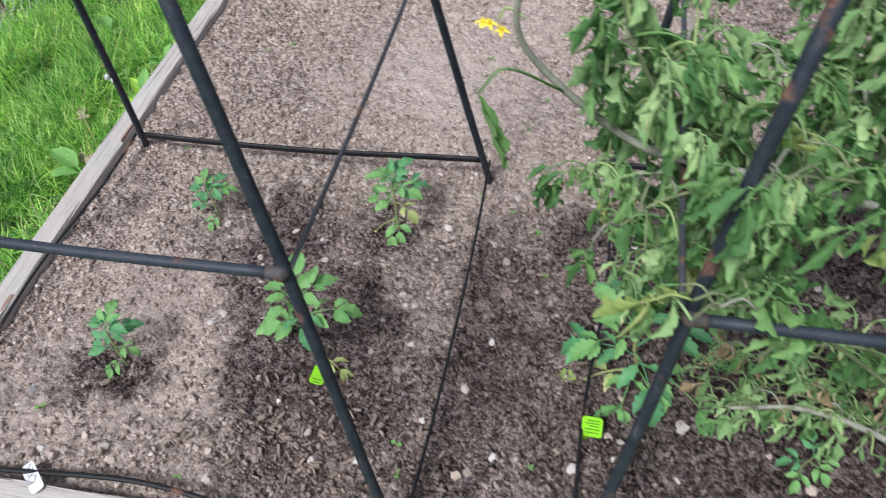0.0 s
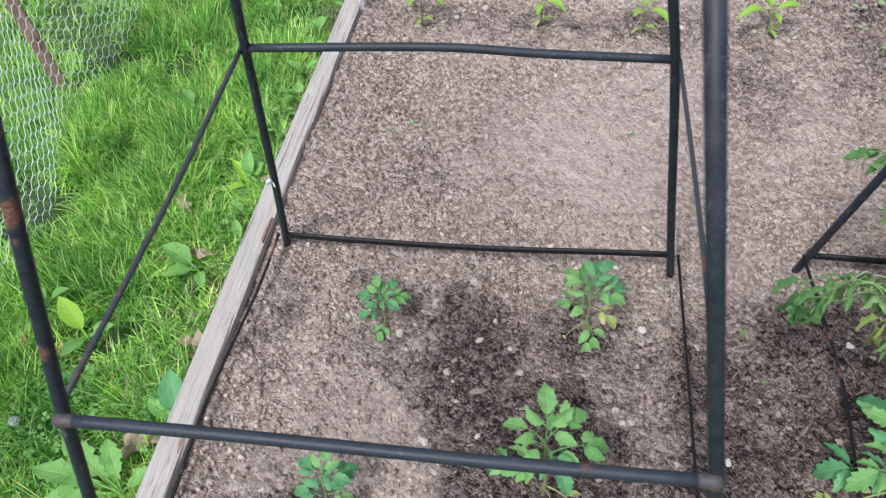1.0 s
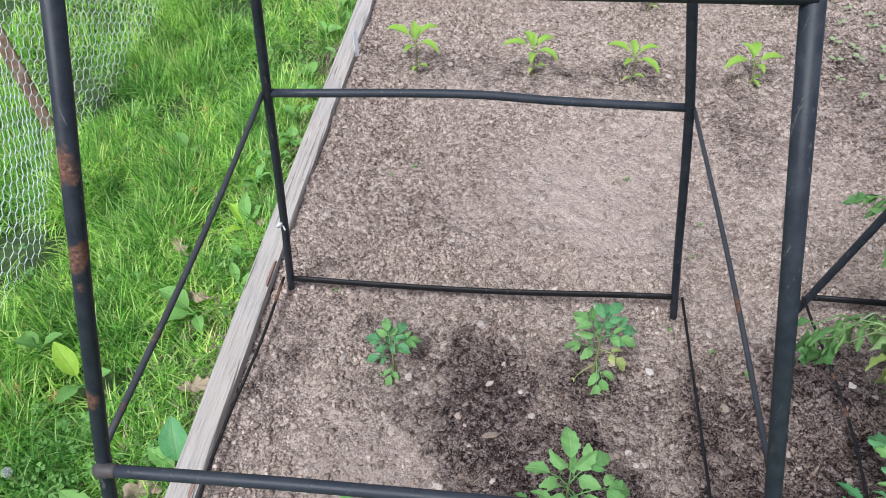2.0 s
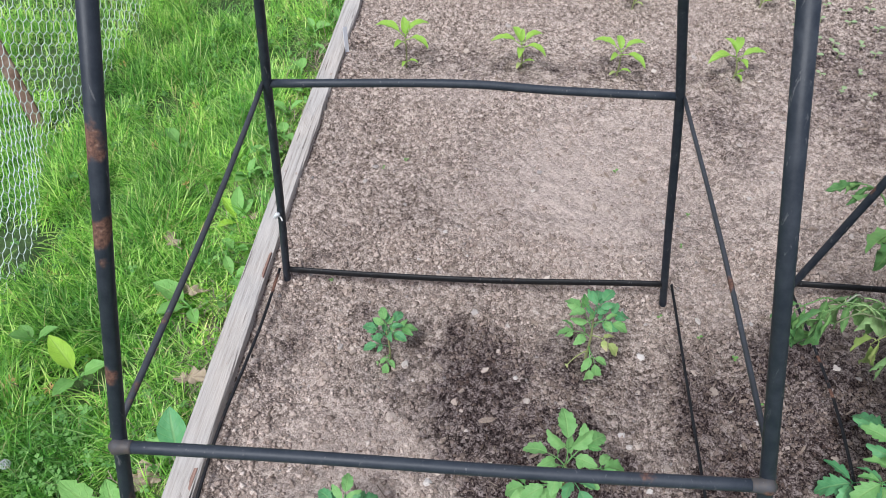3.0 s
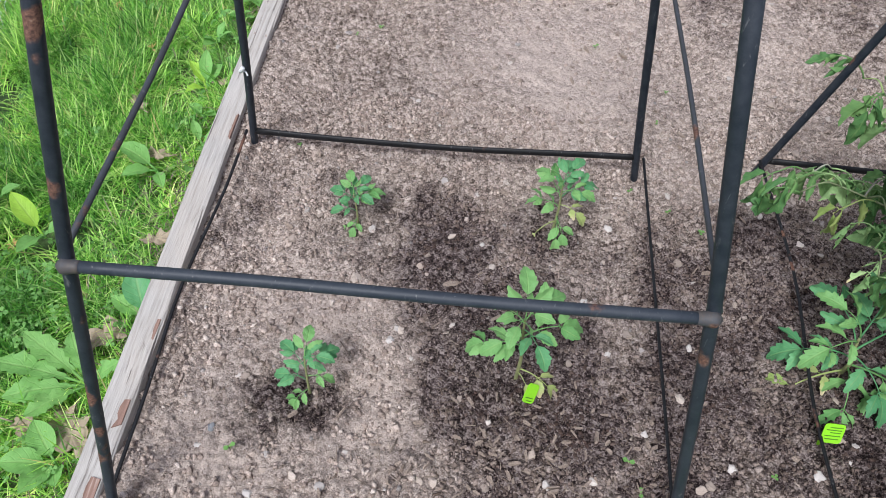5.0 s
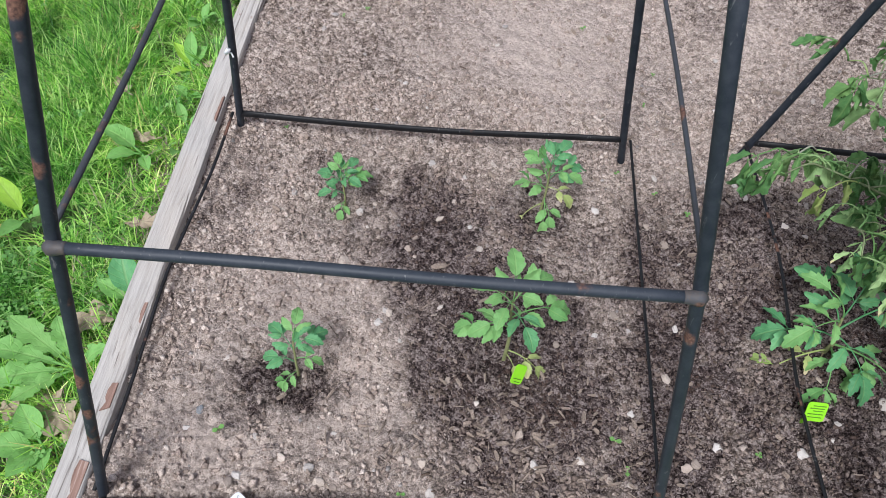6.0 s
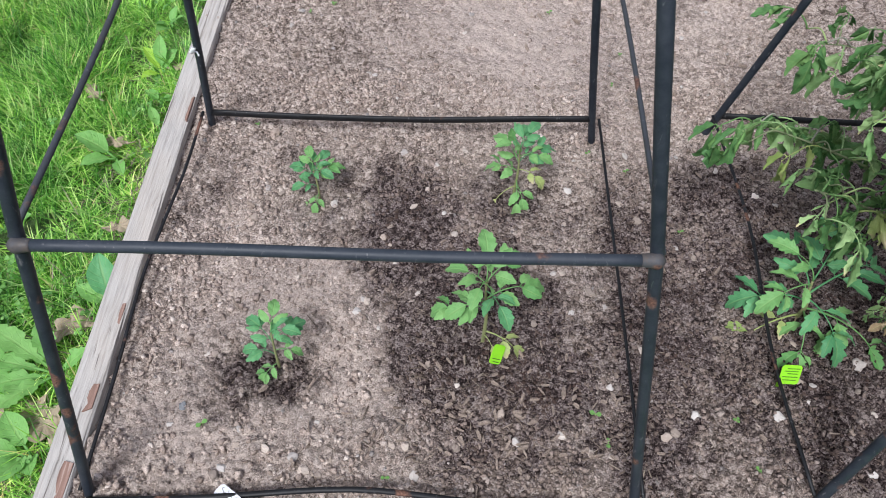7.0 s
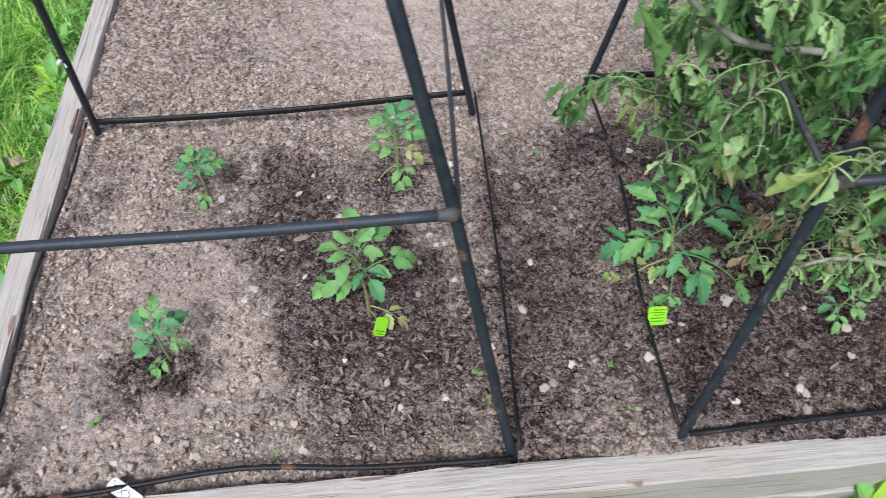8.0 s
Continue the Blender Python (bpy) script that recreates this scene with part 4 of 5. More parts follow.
wilted((1.28, -0.14), [
    (75, 0.2, [(1.28, -0.14, -0.02), (1.24, -0.16, 0.2), (1.18, -0.16, 0.42), (1.14, -0.16, 0.66)]),
    (70, 0.2, [(1.27, -0.14, 0.1), (1.34, -0.2, 0.3), (1.31, -0.26, 0.55)]),
    (75, 0.2, [(1.27, -0.14, 0.08), (1.20, -0.08, 0.24), (1.20, -0.04, 0.46), (1.22, -0.05, 0.62)]),
    (75, 0.2, [(1.26, -0.15, 0.15), (1.15, -0.26, 0.28), (1.10, -0.28, 0.40)]),
    (70, 0.25, [(1.27, -0.14, 0.06), (1.16, -0.12, 0.25), (1.07, -0.12, 0.38), (1.00, -0.13, 0.45)]),
    (70, 0.25, [(1.27, -0.14, 0.06), (1.20, -0.10, 0.30), (1.12, -0.08, 0.46), (1.06, -0.08, 0.56)])],
    LIMP + " against the far rods", 23, 0.06)
wilted((1.22, -0.42), [
    (50, 0.2, [(1.22, -0.42, -0.02), (1.12, -0.42, 0.09), (1.02, -0.415, 0.13), (0.94, -0.42, 0.12)]),
    (70, 0.2, [(1.22, -0.46, 0.03), (1.26, -0.45, 0.2), (1.24, -0.42, 0.36), (1.22, -0.39, 0.52)]),
    (40, 0.2, [(1.20, -0.42, 0.06), (1.12, -0.40, 0.18), (1.03, -0.41, 0.25), (0.94, -0.44, 0.27)]),
    (65, 0.2, [(1.22, -0.45, 0.05), (1.15, -0.38, 0.12), (1.05, -0.37, 0.16), (0.97, -0.365, 0.15), (0.91, -0.37, 0.11)]),
    (55, 0.2, [(1.22, -0.45, 0.04), (1.10, -0.40, 0.09), (1.01, -0.385, 0.11), (0.945, -0.39, 0.085)]),
    (26, 0.45, [(1.10, -0.43, 0.19), (0.98, -0.47, 0.33), (0.89, -0.515, 0.43), (0.85, -0.538, 0.455)])],
    LIMP + ", lowest leaves dried pale", 24, 0.035)


# a curled leaf and a flower truss at the tip of the leaning vine
def flower(x, y, z, seed):
    r = random.Random(seed)
    t = thing("tomato_flower", (x, y, z), "yellow star-shaped tomato flowers on a thin stalk", "flower", "tomato flowers")
    for k in range(3):
        c = Vector((r.uniform(-0.012, 0.012), r.uniform(-0.008, 0.008), r.uniform(-0.012, 0.008)))
        for j in range(5):
            g = Geo()
            a = 2 * math.pi * j / 5 + k
            g.leaf(aim(c, (math.cos(a), math.sin(a), 0.25)), 0.0075, 0.0034, 5, 0, 0.3, 0.9)
            part("petal", g, PETAL, t)
        g = Geo()
        g.tube([c, c + Vector((0, -0.002, 0.006))], [0.0016, 0.0006], 6)
        part("centre", g, PETAL, t)
    g = Geo()
    g.tube(bent([(0, 0, 0), (0.006, 0.0, 0.010), (0.014, -0.005, 0.012), (0.020, -0.01, 0.01)], 4), 0.0011, 5)
    part("stalk", g, PALE_STEM, t)
    return t


flower(0.682, -0.381, 0.562, 3)
drooper = Geo()
_top, _low = Vector((0.675, -0.430, 0.533)) - leaning.location, Vector((0.698, -0.451, 0.481)) - leaning.location
drooper.tube(bent([Vector((0.735, -0.38, 0.50)) - leaning.location, _top + Vector((0.02, 0.005, 0.02)), _top], 5), 0.0011, 5)
drooper.leaf(aim(_top, _low - _top, (0.5, -0.8, 0.3)), (_low - _top).length * 1.05, 0.034, 16, 0.05, 0.75, 0.25, 0.5, 0.42, 0.0, 0.3, 0.3, 0.22, 4.0)
part("leaf", drooper, WILT, leaning, "folded limp leaf hanging from the tip")


# ---- pepper seedlings ----
def pepper(x, y, height, leaves, seed):
    r = random.Random(seed)
    t = thing("pepper_seedling", (x, y, ground_z(x, y)), "young bright green pepper seedling in bare soil", "pepper seedling", "pepper seedlings in a row")
    line = bent([(0, 0, -0.02), (0.002, 0, height * 0.4), (r.uniform(-0.006, 0.006), 0.004, height * 0.85)], 5)
    g = Geo()
    g.tube(line, [0.0024 * (1 - 0.4 * k / (len(line) - 1)) for k in range(len(line))], 7)
    part("stem", g, STEM, t)
    for share, heading, rise, size in leaves:
        g = Geo()
        g.tube([(0, 0, 0), (0, size * 0.3, size * 0.04)], 0.0010, 4)
        g.leaf(Matrix.Translation((0, size * 0.28, size * 0.04)), size, size * r.uniform(0.38, 0.46), 8, 0, 0.3, r.uniform(1.1, 1.7), 0.1, 0.42, 0, 0.10)
        q = share * (len(line) - 1)
        p = line[int(q)]
        put_leaf(g, YELLOWING if share < 0.35 and r.random() < 0.6 else PEPPER, t, p, heading, rise)
    return t


PEP = [(1.0, 165, 25, 0.052), (1.0, 25, 45, 0.044), (0.95, 105, 60, 0.038), (0.9, 330, 25, 0.048), (0.85, 250, 30, 0.036), (0.3, 245, 25, 0.020), (0.35, 350, 30, 0.022), (1.0, 70, 70, 0.025)]
for k, (x, y, h) in enumerate(((0.126, 0.648, 0.085), (0.379, 0.672, 0.062), (0.587, 0.645, 0.066), (0.844, 0.668, 0.060), (0.655, 0.965, 0.09), (0.968, 0.985, 0.09))):
    turn = (0, 10, -15, 40, 70, 120)[k]
    pepper(x, y, h, [(s, a + turn + rng.uniform(-12, 12), e + rng.uniform(-8, 8), z * rng.uniform(1.05, 1.25)) for s, a, e, z in PEP[:8 - (k % 3 == 2)]], 40 + k)


# ---- seedlings with two round seed leaves ----
def sprout(x, y, size, mat, label, group, seed, leaves=2):
    r = random.Random(seed)
    t = thing("seedling", (x, y, ground_z(x, y)), label, "seedling", group)
    g = Geo()
    g.tube([(0, 0, -0.008), (0.001, 0, size * 0.5), (0, 0.001, size * 0.9)], 0.0008, 5)
    part("stem", g, PALE_STEM, t)
    a = r.uniform(0, 360)
    for k in range(leaves):
        g = Geo()
        g.leaf(Matrix.Identity(4), size, size * 0.8, 6, 0, 0.12, 0.5, 0, 0.6)
        put_leaf(g, mat, t, Vector((0, 0, size * 0.88)), a + k * 360 / leaves + r.uniform(-15, 15), 22)
    return t


for k in range(34):
    row, col = divmod(k, 5)
    sprout(1.055 + 0.062 * col + rng.uniform(-0.018, 0.018), 0.63 + 0.07 * row + rng.uniform(-0.02, 0.02), rng.uniform(0.012, 0.018), RADISH, "pale green seedling with two round seed leaves", "row of seedlings", 100 + k)
for k, (x, y) in enumerate(((0.735, -0.480), (0.577, -0.509), (0.566, -0.470), (0.745, -0.545), (0.655, 0.135), (0.60, -0.02), (0.07, 0.012), (0.655, -0.06), (0.12, 0.30), (0.16, 0.33), (0.56, 0.33), (0.31, -0.56), (0.70, -0.10), (0.72, -0.18), (0.085, -0.50), (0.68, 0.22))):
    sprout(x, y, rng.uniform(0.004, 0.008), CLOVER, "tiny green weed sprout in the soil", "weed sprouts", 150 + k, 3 if k % 3 == 0 else 2)


# ---- name tags ----
def plate(width, height, thick=0.0008, round_corner=0.004):
    """A thin plate in the xz plane with rounded corners."""
    g = Geo()
    rim = []
    for cx, cz, a0 in ((1, 1, 0), (-1, 1, 90), (-1, -1, 180), (1, -1, 270)):
        for k in range(4):
            a = radians(a0 + 30 * k)
            rim.append((cx * (width / 2 - round_corner) + round_corner * math.cos(a), cz * (height / 2 - round_corner) + round_corner * math.sin(a)))
    n = len(rim)
    front = [(x, -thick / 2 - 0.06 * x * x / width, z) for x, z in rim]
    back = [(x, thick / 2 - 0.06 * x * x / width, z) for x, z in rim]
    g.add(front + back, [tuple(range(n))[::-1], tuple(n + k for k in range(n))] + [(k, (k + 1) % n, n + (k + 1) % n, n + k) for k in range(n)])
    return g


def lime_tag(m, width, height, label, lines, tail):
    t = thing("plant_tag", m, label, "plant tag", "plant tags")
    part("plate", plate(width, height), LIME, t, "", False)
    for z, w, x in lines:
        g = Geo()
        g.box(Matrix.Translation((x, -0.0012 - 0.06 * x * x / width, z)), w, 0.0005, 0.0011)
        part("print", g, LIME_INK, t, "small dark printed bar", False)
    if tail:
        g = Geo()
        g.tube([(-width * 0.3, 0.0006, -height / 2 + 0.002), (-width * 0.3, 0.006, -height / 2 - 0.004), (-width * 0.32, tail[0], -height / 2 - tail[1])], [0.0040, 0.0036, 0.002], 6, 0.25)
        part("spike", g, LIME, t)
    return t


lime_tag(pose(0.444, -0.398, 0.013, -40, 38, 14), 0.020, 0.026, "lime green plastic plant tag half under a leaf", ((-0.006, 0.014, 0.0), (-0.010, 0.010, 0.001)), None)
_u, _v = Vector((1, -0.05, 0.06)).normalized(), Vector((0.22, 0.36, 0.90))
_v = (_v - _u * _v.dot(_u)).normalized()
upright = Matrix((_u, _v.cross(_u), _v)).transposed().to_4x4()
upright.translation = (0.801, -0.431, 0.0487)
lime_tag(upright, 0.024, 0.030, "lime green plastic plant tag with fine print, stuck in dark soil", ((0.010, 0.015, 0.002), (0.006, 0.017, 0.0), (0.002, 0.012, 0.002), (-0.003, 0.018, 0.0), (-0.008, 0.016, 0.0)), (0.012, 0.045))

_v = Vector((-0.8, 0.6, -0.30)).normalized()
_u = Vector((0.6, 0.8, 0))
flat = Matrix((_u, _v.cross(_u), _v)).transposed().to_4x4()
flat.translation = (0.146, -0.600, 0.030)
tag = thing("plant_tag", flat, "white plastic plant tag with handwriting, tucked beside the board", "plant tag", "plant tags")
part("plate", plate(0.016, 0.058, 0.0008, 0.005), WHITE_TAG, tag, "", False)
for k, z in enumerate((0.021, 0.014, 0.007, 0.0, -0.007)):
    g = Geo()
    s = 1 if k % 2 else -1
    g.tube(bent([(-0.004, -0.0012, z), (0.0, -0.0012, z + 0.004 * s), (0.003, -0.0012, z - 0.002 * s), (0.005, -0.0012, z + 0.001)], 4), 0.0004, 4, 0.4)
    part("stroke", g, INK, tag, "dark handwritten stroke")

tag = thing("plant_tag", pose(-0.012, 0.690, 0.020, -12, 14, 62), "white plastic plant tag standing at the bed's edge", "plant tag", "plant tags")
part("plate", plate(0.014, 0.075, 0.0008, 0.004), WHITE_TAG, tag, "", False)


# ---- fence ----
FENCE = bent([(-0.50, -0.95, 0), (-0.53, -0.5, 0), (-0.553, -0.05, 0), (-0.567, 0.18, 0), (-0.61, 0.34, 0), (-0.648, 0.47, 0), (-0.652, 0.75, 0), (-0.66, 1.12, 0), (-0.70, 1.7, 0), (-0.74, 2.3, 0)], 14)
fence = thing("wire_fence", (-0.65, 0.5, lawn_z(-0.65, 0.5)), "galvanised hexagonal wire netting fence on a rusty post", "fence")
lengths = [0.0]
for a, b in zip(FENCE, FENCE[1:]):
    lengths.append(lengths[-1] + (b - a).length)
lengths = np.array(lengths)
fx, fy = np.array([p.x for p in FENCE]), np.array([p.y for p in FENCE])


def on_fence(s, z):
    sway = 0.012 * np.sin(s * 7.0) * z + 0.018 * np.sin(z * 5 + s * 2.5) * z
    x = np.interp(s, lengths, fx) + sway
    y = np.interp(s, lengths, fy)
    return np.stack([x, y, -0.165 + z + 0.006 * np.sin(s * 11)], -1)


# flat-topped hexagons: twisted rods run along the fence, zigzags run up it
CELL, TALL = 0.032, 0.028
nc, nr = int(lengths[-1] / (CELL * 0.5)) - 2, 33
edges = []
for i in range(nc):
    for j in range(nr):
        s0 = i * CELL * 0.75
        if s0 > lengths[-1] - 0.05:
            continue
        z0 = (j + (0.5 if i % 2 else 0.0)) * TALL
        w = CELL * 0.25
        edges.append(((s0 - w, z0), (s0 + w, z0)))
        edges.append(((s0 + w, z0), (s0 + 2 * w, z0 + TALL / 2)))
        edges.append(((s0 + w, z0), (s0 + 2 * w, z0 - TALL / 2)))
ea = on_fence(np.array([max(0, e[0][0]) for e in edges]), np.array([e[0][1] for e in edges]))
eb = on_fence(np.array([max(0, e[1][0]) for e in edges]), np.array([e[1][1] for e in edges]))
d = eb - ea
ln = np.linalg.norm(d, axis=1, keepdims=True)
d = d / np.maximum(ln, 1e-6)
side = np.cross(d, np.array([0.57, 0.57, 0.59]))
side /= np.linalg.norm(side, axis=1, keepdims=True)
up = np.cross(side, d)
thick = np.array([0.0011 if k % 3 == 0 else 0.0008 for k in range(len(edges))])[:, None]
mats = np.stack([side * thick, d * ln, up * thick, ea], -1)
wire_v = [(math.cos(a), y, math.sin(a)) for y in (-0.03, 1.03) for a in (0.5, 2.1, 3.7, 5.2)]
wire_f = [(0, 1, 5, 4), (1, 2, 6, 5), (2, 3, 7, 6), (3, 0, 4, 7)]
netting = many("wire_netting", wire_v, wire_f, mats, WIRE)
ob = part("wire_netting", netting, None, fence)
ob.matrix_parent_inverse = Matrix.Translation(fence.location).inverted()
g = Geo()
foot = Vector((-0.715, 0.555, -0.20))
g.box(Matrix.Translation((0, 0, 0.5)), 0.030, 0.006, 1.1, 0.001)
g.box(Matrix.Translation((0, 0.013, 0.5)), 0.005, 0.022, 1.1, 0.001)
post = part("post", g, RUST_POST, fence, "rusted brown steel post", False)
post.matrix_basis = Matrix.Translation(foot - fence.location) @ pose(0, 0, 0, 2, -3, 12)


# ---- weeds in the lawn ----
def weed(x, y, leaves, label, category, mat, seed, kind="plantain", lift=0.0, size=0.78):
    """A low rosette. leaves: heading, rise, length, width."""
    r = random.Random(seed)
    t = thing(category.replace(" ", "_"), (x, y, lawn_z(x, y) + lift), label, category, "weeds in the lawn")
    for k, (heading, rise, length, width) in enumerate(leaves):
        length, width = length * size, width * size
        g = Geo()
        g.tube([(0, -0.004, 0), (0, length * 0.25, length * 0.02)], [0.0024, 0.0018], 6, 0.6)
        if kind == "dandelion":
            g.leaf(Matrix.Translation((0, length * 0.12, 0)), length * 0.9, width, 16, 0.12, 0.18, 0.5, 0.1, 0.62, 0.45, 0.25, r.uniform(-0.3, 0.3))
        else:
            g.leaf(Matrix.Translation((0, length * 0.22, length * 0.02)), length * 0.8, width, 10, 0, 0.22, 0.6, 0.15, 0.46, 0, 0.10, r.uniform(-0.3, 0.3))
        put_leaf(g, mat[k % len(mat)], t, Vector((0, 0, 0.012)), heading, rise)
    return t


weed(-0.165, -0.385, ((176, 22, 0.135, 0.042), (152, 28, 0.12, 0.040), (200, 18, 0.11, 0.042), (120, 40, 0.08, 0.035), (225, 20, 0.09, 0.036), (30, 40, 0.06, 0.03)), "dandelion rosette with long toothed green leaves", "dandelion", (WEED, CLOVER, WEED), 1, "dandelion", 0.03, 1.0)
weed(-0.33, -0.135, ((140, 48, 0.11, 0.045), (250, 30, 0.07, 0.035), (20, 35, 0.07, 0.035)), "bright yellow-green dock leaf in the grass", "dock", (WEED_BRIGHT, WEED, WEED), 2, lift=0.02)
weed(-0.20, 0.035, ((165, 40, 0.10, 0.055), (220, 30, 0.08, 0.04), (300, 20, 0.07, 0.03)), "broad-leaved plantain beside the bed", "plantain", (WEED,), 3, lift=0.015)
weed(-0.165, 0.245, ((95, 55, 0.12, 0.045), (140, 50, 0.10, 0.04), (60, 40, 0.09, 0.045), (230, 30, 0.08, 0.04)), "upright dock with folded green leaves by the board", "dock", (WEED, WEED_BRIGHT), 4, lift=0.02, size=0.6)
weed(-0.125, -0.265, ((110, 50, 0.11, 0.06), (160, 35, 0.08, 0.04), (60, 35, 0.08, 0.05)), "broad-leaved plantain pressed against the board", "plantain", (TOMATO_DEEP, WEED), 5, lift=0.02)
weed(-0.17, -0.50, ((190, 30, 0.09, 0.05), (250, 40, 0.08, 0.045), (130, 30, 0.09, 0.05), (300, 40, 0.06, 0.04)), "broad-leaved plantain among grass and dry leaves", "plantain", (WEED,), 6, lift=0.02)
for k in range(14):
    y = 0.02 + 0.085 * k + rng.uniform(-0.03, 0.03)
    x = -0.12 + 0.037 * y - rng.uniform(0, 0.07)
    weed(x, y, [(rng.uniform(0, 360), rng.uniform(25, 55), rng.uniform(0.04, 0.065), rng.uniform(0.022, 0.034)) for _ in range(rng.choice((3, 4, 5)))], "small broad-leaved weed along the bed board", "plantain", (WEED, CLOVER), 20 + k, lift=0.02)
for k in range(5):
    x, y = rng.uniform(-0.5, -0.2), rng.uniform(-0.45, 1.0)
    weed(x, y, [(rng.uniform(0, 360), rng.uniform(30, 60), rng.uniform(0.04, 0.065), rng.uniform(0.025, 0.04)) for _ in range(3)], "small broad-leaved weed in the grass", "plantain", (WEED, CLOVER), 50 + k, lift=0.025)
weed(1.05, -0.672, ((60, 60, 0.10, 0.045), (120, 55, 0.09, 0.04), (20, 50, 0.1, 0.045), (170, 50, 0.08, 0.04)), "bright green weed at the foot of the near board", "dock", (WEED_BRIGHT, WEED), 80, lift=0.05)


# withered heads: x, y, height
WITHERED = ((-0.427, -0.160, 0.05), (-0.290, 0.322, 0.05), (-0.356, 0.604, 0.05), (-0.361, -0.165, 0.045), (-0.590, 0.771, 0.05), (-0.25, 0.06, 0.045), (-0.40, 0.45, 0.05))


def withered(x, y, lift, seed):
    """A dried flower head: a thin stalk with a tuft of crumpled tan bracts."""
    r = random.Random(seed)
    t = thing("withered_flower", (x, y, lawn_z(x, y)), "withered orange-tan flower head standing in the grass", "withered flower", "withered flowers in the lawn")
    g = Geo()
    g.tube(bent([(0, 0, 0), (0.004, 0.002, lift * 0.6), (0.001, -0.003, lift)], 4), 0.0008, 5)
    part("stalk", g, STRAW, t)
    tuft = Geo()
    for k in range(11):
        a, e = r.uniform(0, 2 * math.pi), r.uniform(-0.3, 0.9)
        d = Vector((math.cos(a) * math.cos(e), math.sin(a) * math.cos(e), math.sin(e)))
        c = Vector((0.001, -0.003, lift)) + d * r.uniform(0.001, 0.006)
        tuft.leaf(aim(c, d), r.uniform(0.005, 0.010), r.uniform(0.002, 0.004), 5, 0, 0.4, r.uniform(0, 1.2), 0.4)
    part("tuft", tuft, BRACT, t, "crumpled orange-tan bracts")


for k, (x, y, h) in enumerate(WITHERED):
    withered(x, y, h, 300 + k)

clock = thing("dandelion_clock", (-0.366, -0.303, lawn_z(-0.366, -0.303)), "white dandelion seed head in the grass", "dandelion clock")
g = Geo()
g.tube(bent([(0, 0, 0), (0.003, 0, 0.03), (0, 0, 0.055)], 4), 0.0012, 6)
part("stalk", g, PALE_STEM, clock)
for k in range(26):
    a, e = k * 2.4, math.asin(-0.6 + 1.55 * k / 25)
    d = Vector((math.cos(a) * math.cos(e), math.sin(a) * math.cos(e), math.sin(e)))
    g = Geo()
    c = Vector((0, 0, 0.057))
    g.tube([c, c + d * 0.006], 0.0002, 4)
    for j in range(5):
        side = d.orthogonal().normalized()
        side.rotate(Matrix.Rotation(j * 1.257, 3, d))
        g.tube([c + d * 0.006, c + d * 0.0075 + side * 0.0028], 0.00022, 3)
    part("seed", g, WHITE_TAG, clock)


# ---- fallen leaves ----
def fallen(x, y, z, size, m, label, seed):
    """A dry lobed leaf: sinuous outline, raised ribs, curled rim."""
    r = random.Random(seed)
    g = Geo()
    n = 40
    pts, us, ss, faces = [Vector((0, 0, 0))], [0.0], [0.5], []
    for ring in (0.35, 0.7, 1.0):
        for k in range(n):
            a = 2 * math.pi * k / n
            along = math.cos(a)
            lobe = 0.74 + (0.26 * math.cos(a * 7 + 0.8 * math.sin(a * 2 + seed)) + 0.1 * math.sin(a * 17 + seed)) * (1 if ring > 0.5 else 0.4)
            px, py = math.sin(a) * size * 0.36 * lobe * ring, along * size * 0.55 * (0.8 + 0.2 * lobe) * ring
            pts.append(Vector((px, py, size * (0.10 * ring * ring * math.sin(a * 2 + seed) + 0.05 * math.cos(a * 7) * ring + r.uniform(-0.01, 0.01)))))
            us.append(ring)
            ss.append(0.5 + 0.5 * along * ring)
    for k in range(n):
        faces.append((0, 1 + k, 1 + (k + 1) % n))
        for j in range(2):
            a, b = 1 + j * n + k, 1 + j * n + (k + 1) % n
            faces.append((a, a + n, b + n, b))
    g.add(pts, faces, us, ss)
    g.tube([(0, -size * 0.5, 0), (0.004, -size * 0.85, 0.004)], [0.0016, 0.001], 5)
    ob = new("fallen_leaf", g.mesh("fallen_leaf", m))
    ob.matrix_basis = pose(x, y, z, r.uniform(-12, 12), r.uniform(-12, 12), r.uniform(0, 360))
    return tagged(ob, label, "fallen leaf", "fallen leaves")


DRYL = "dry tan oak leaf lying on the grass"
for k, (x, y, s) in enumerate(((-0.172, -0.305, 0.085), (-0.165, -0.455, 0.10), (-0.225, -0.455, 0.055), (-0.205, 0.065, 0.045), (-0.274, 0.178, 0.05), (-0.148, 0.262, 0.05), (-0.15, -0.12, 0.06))):
    fallen(x, y, lawn_z(x, y) + 0.040, s * 0.85, OAK, DRYL, 60 + k)

# ---- loose stones of the bed ----
stone_shapes = []
for k in range(7):
    bm = bmesh.new()
    bmesh.ops.create_icosphere(bm, subdivisions=2, radius=1)
    for v in bm.verts:
        f = 1 + 0.5 * noise.noise(v.co * 1.1 + Vector((k * 7, 0, 0))) + 0.22 * noise.noise(v.co * 2.6 + Vector((0, k * 5, 0)))
        v.co = Vector((v.co.x * f * (0.8 + 0.12 * (k % 3)), v.co.y * f, max(-0.4, min(0.42, v.co.z * f * 0.6))))
    me = bpy.data.meshes.new("stone")
    bm.to_mesh(me)
    bm.free()
    stone_shapes.append(me)


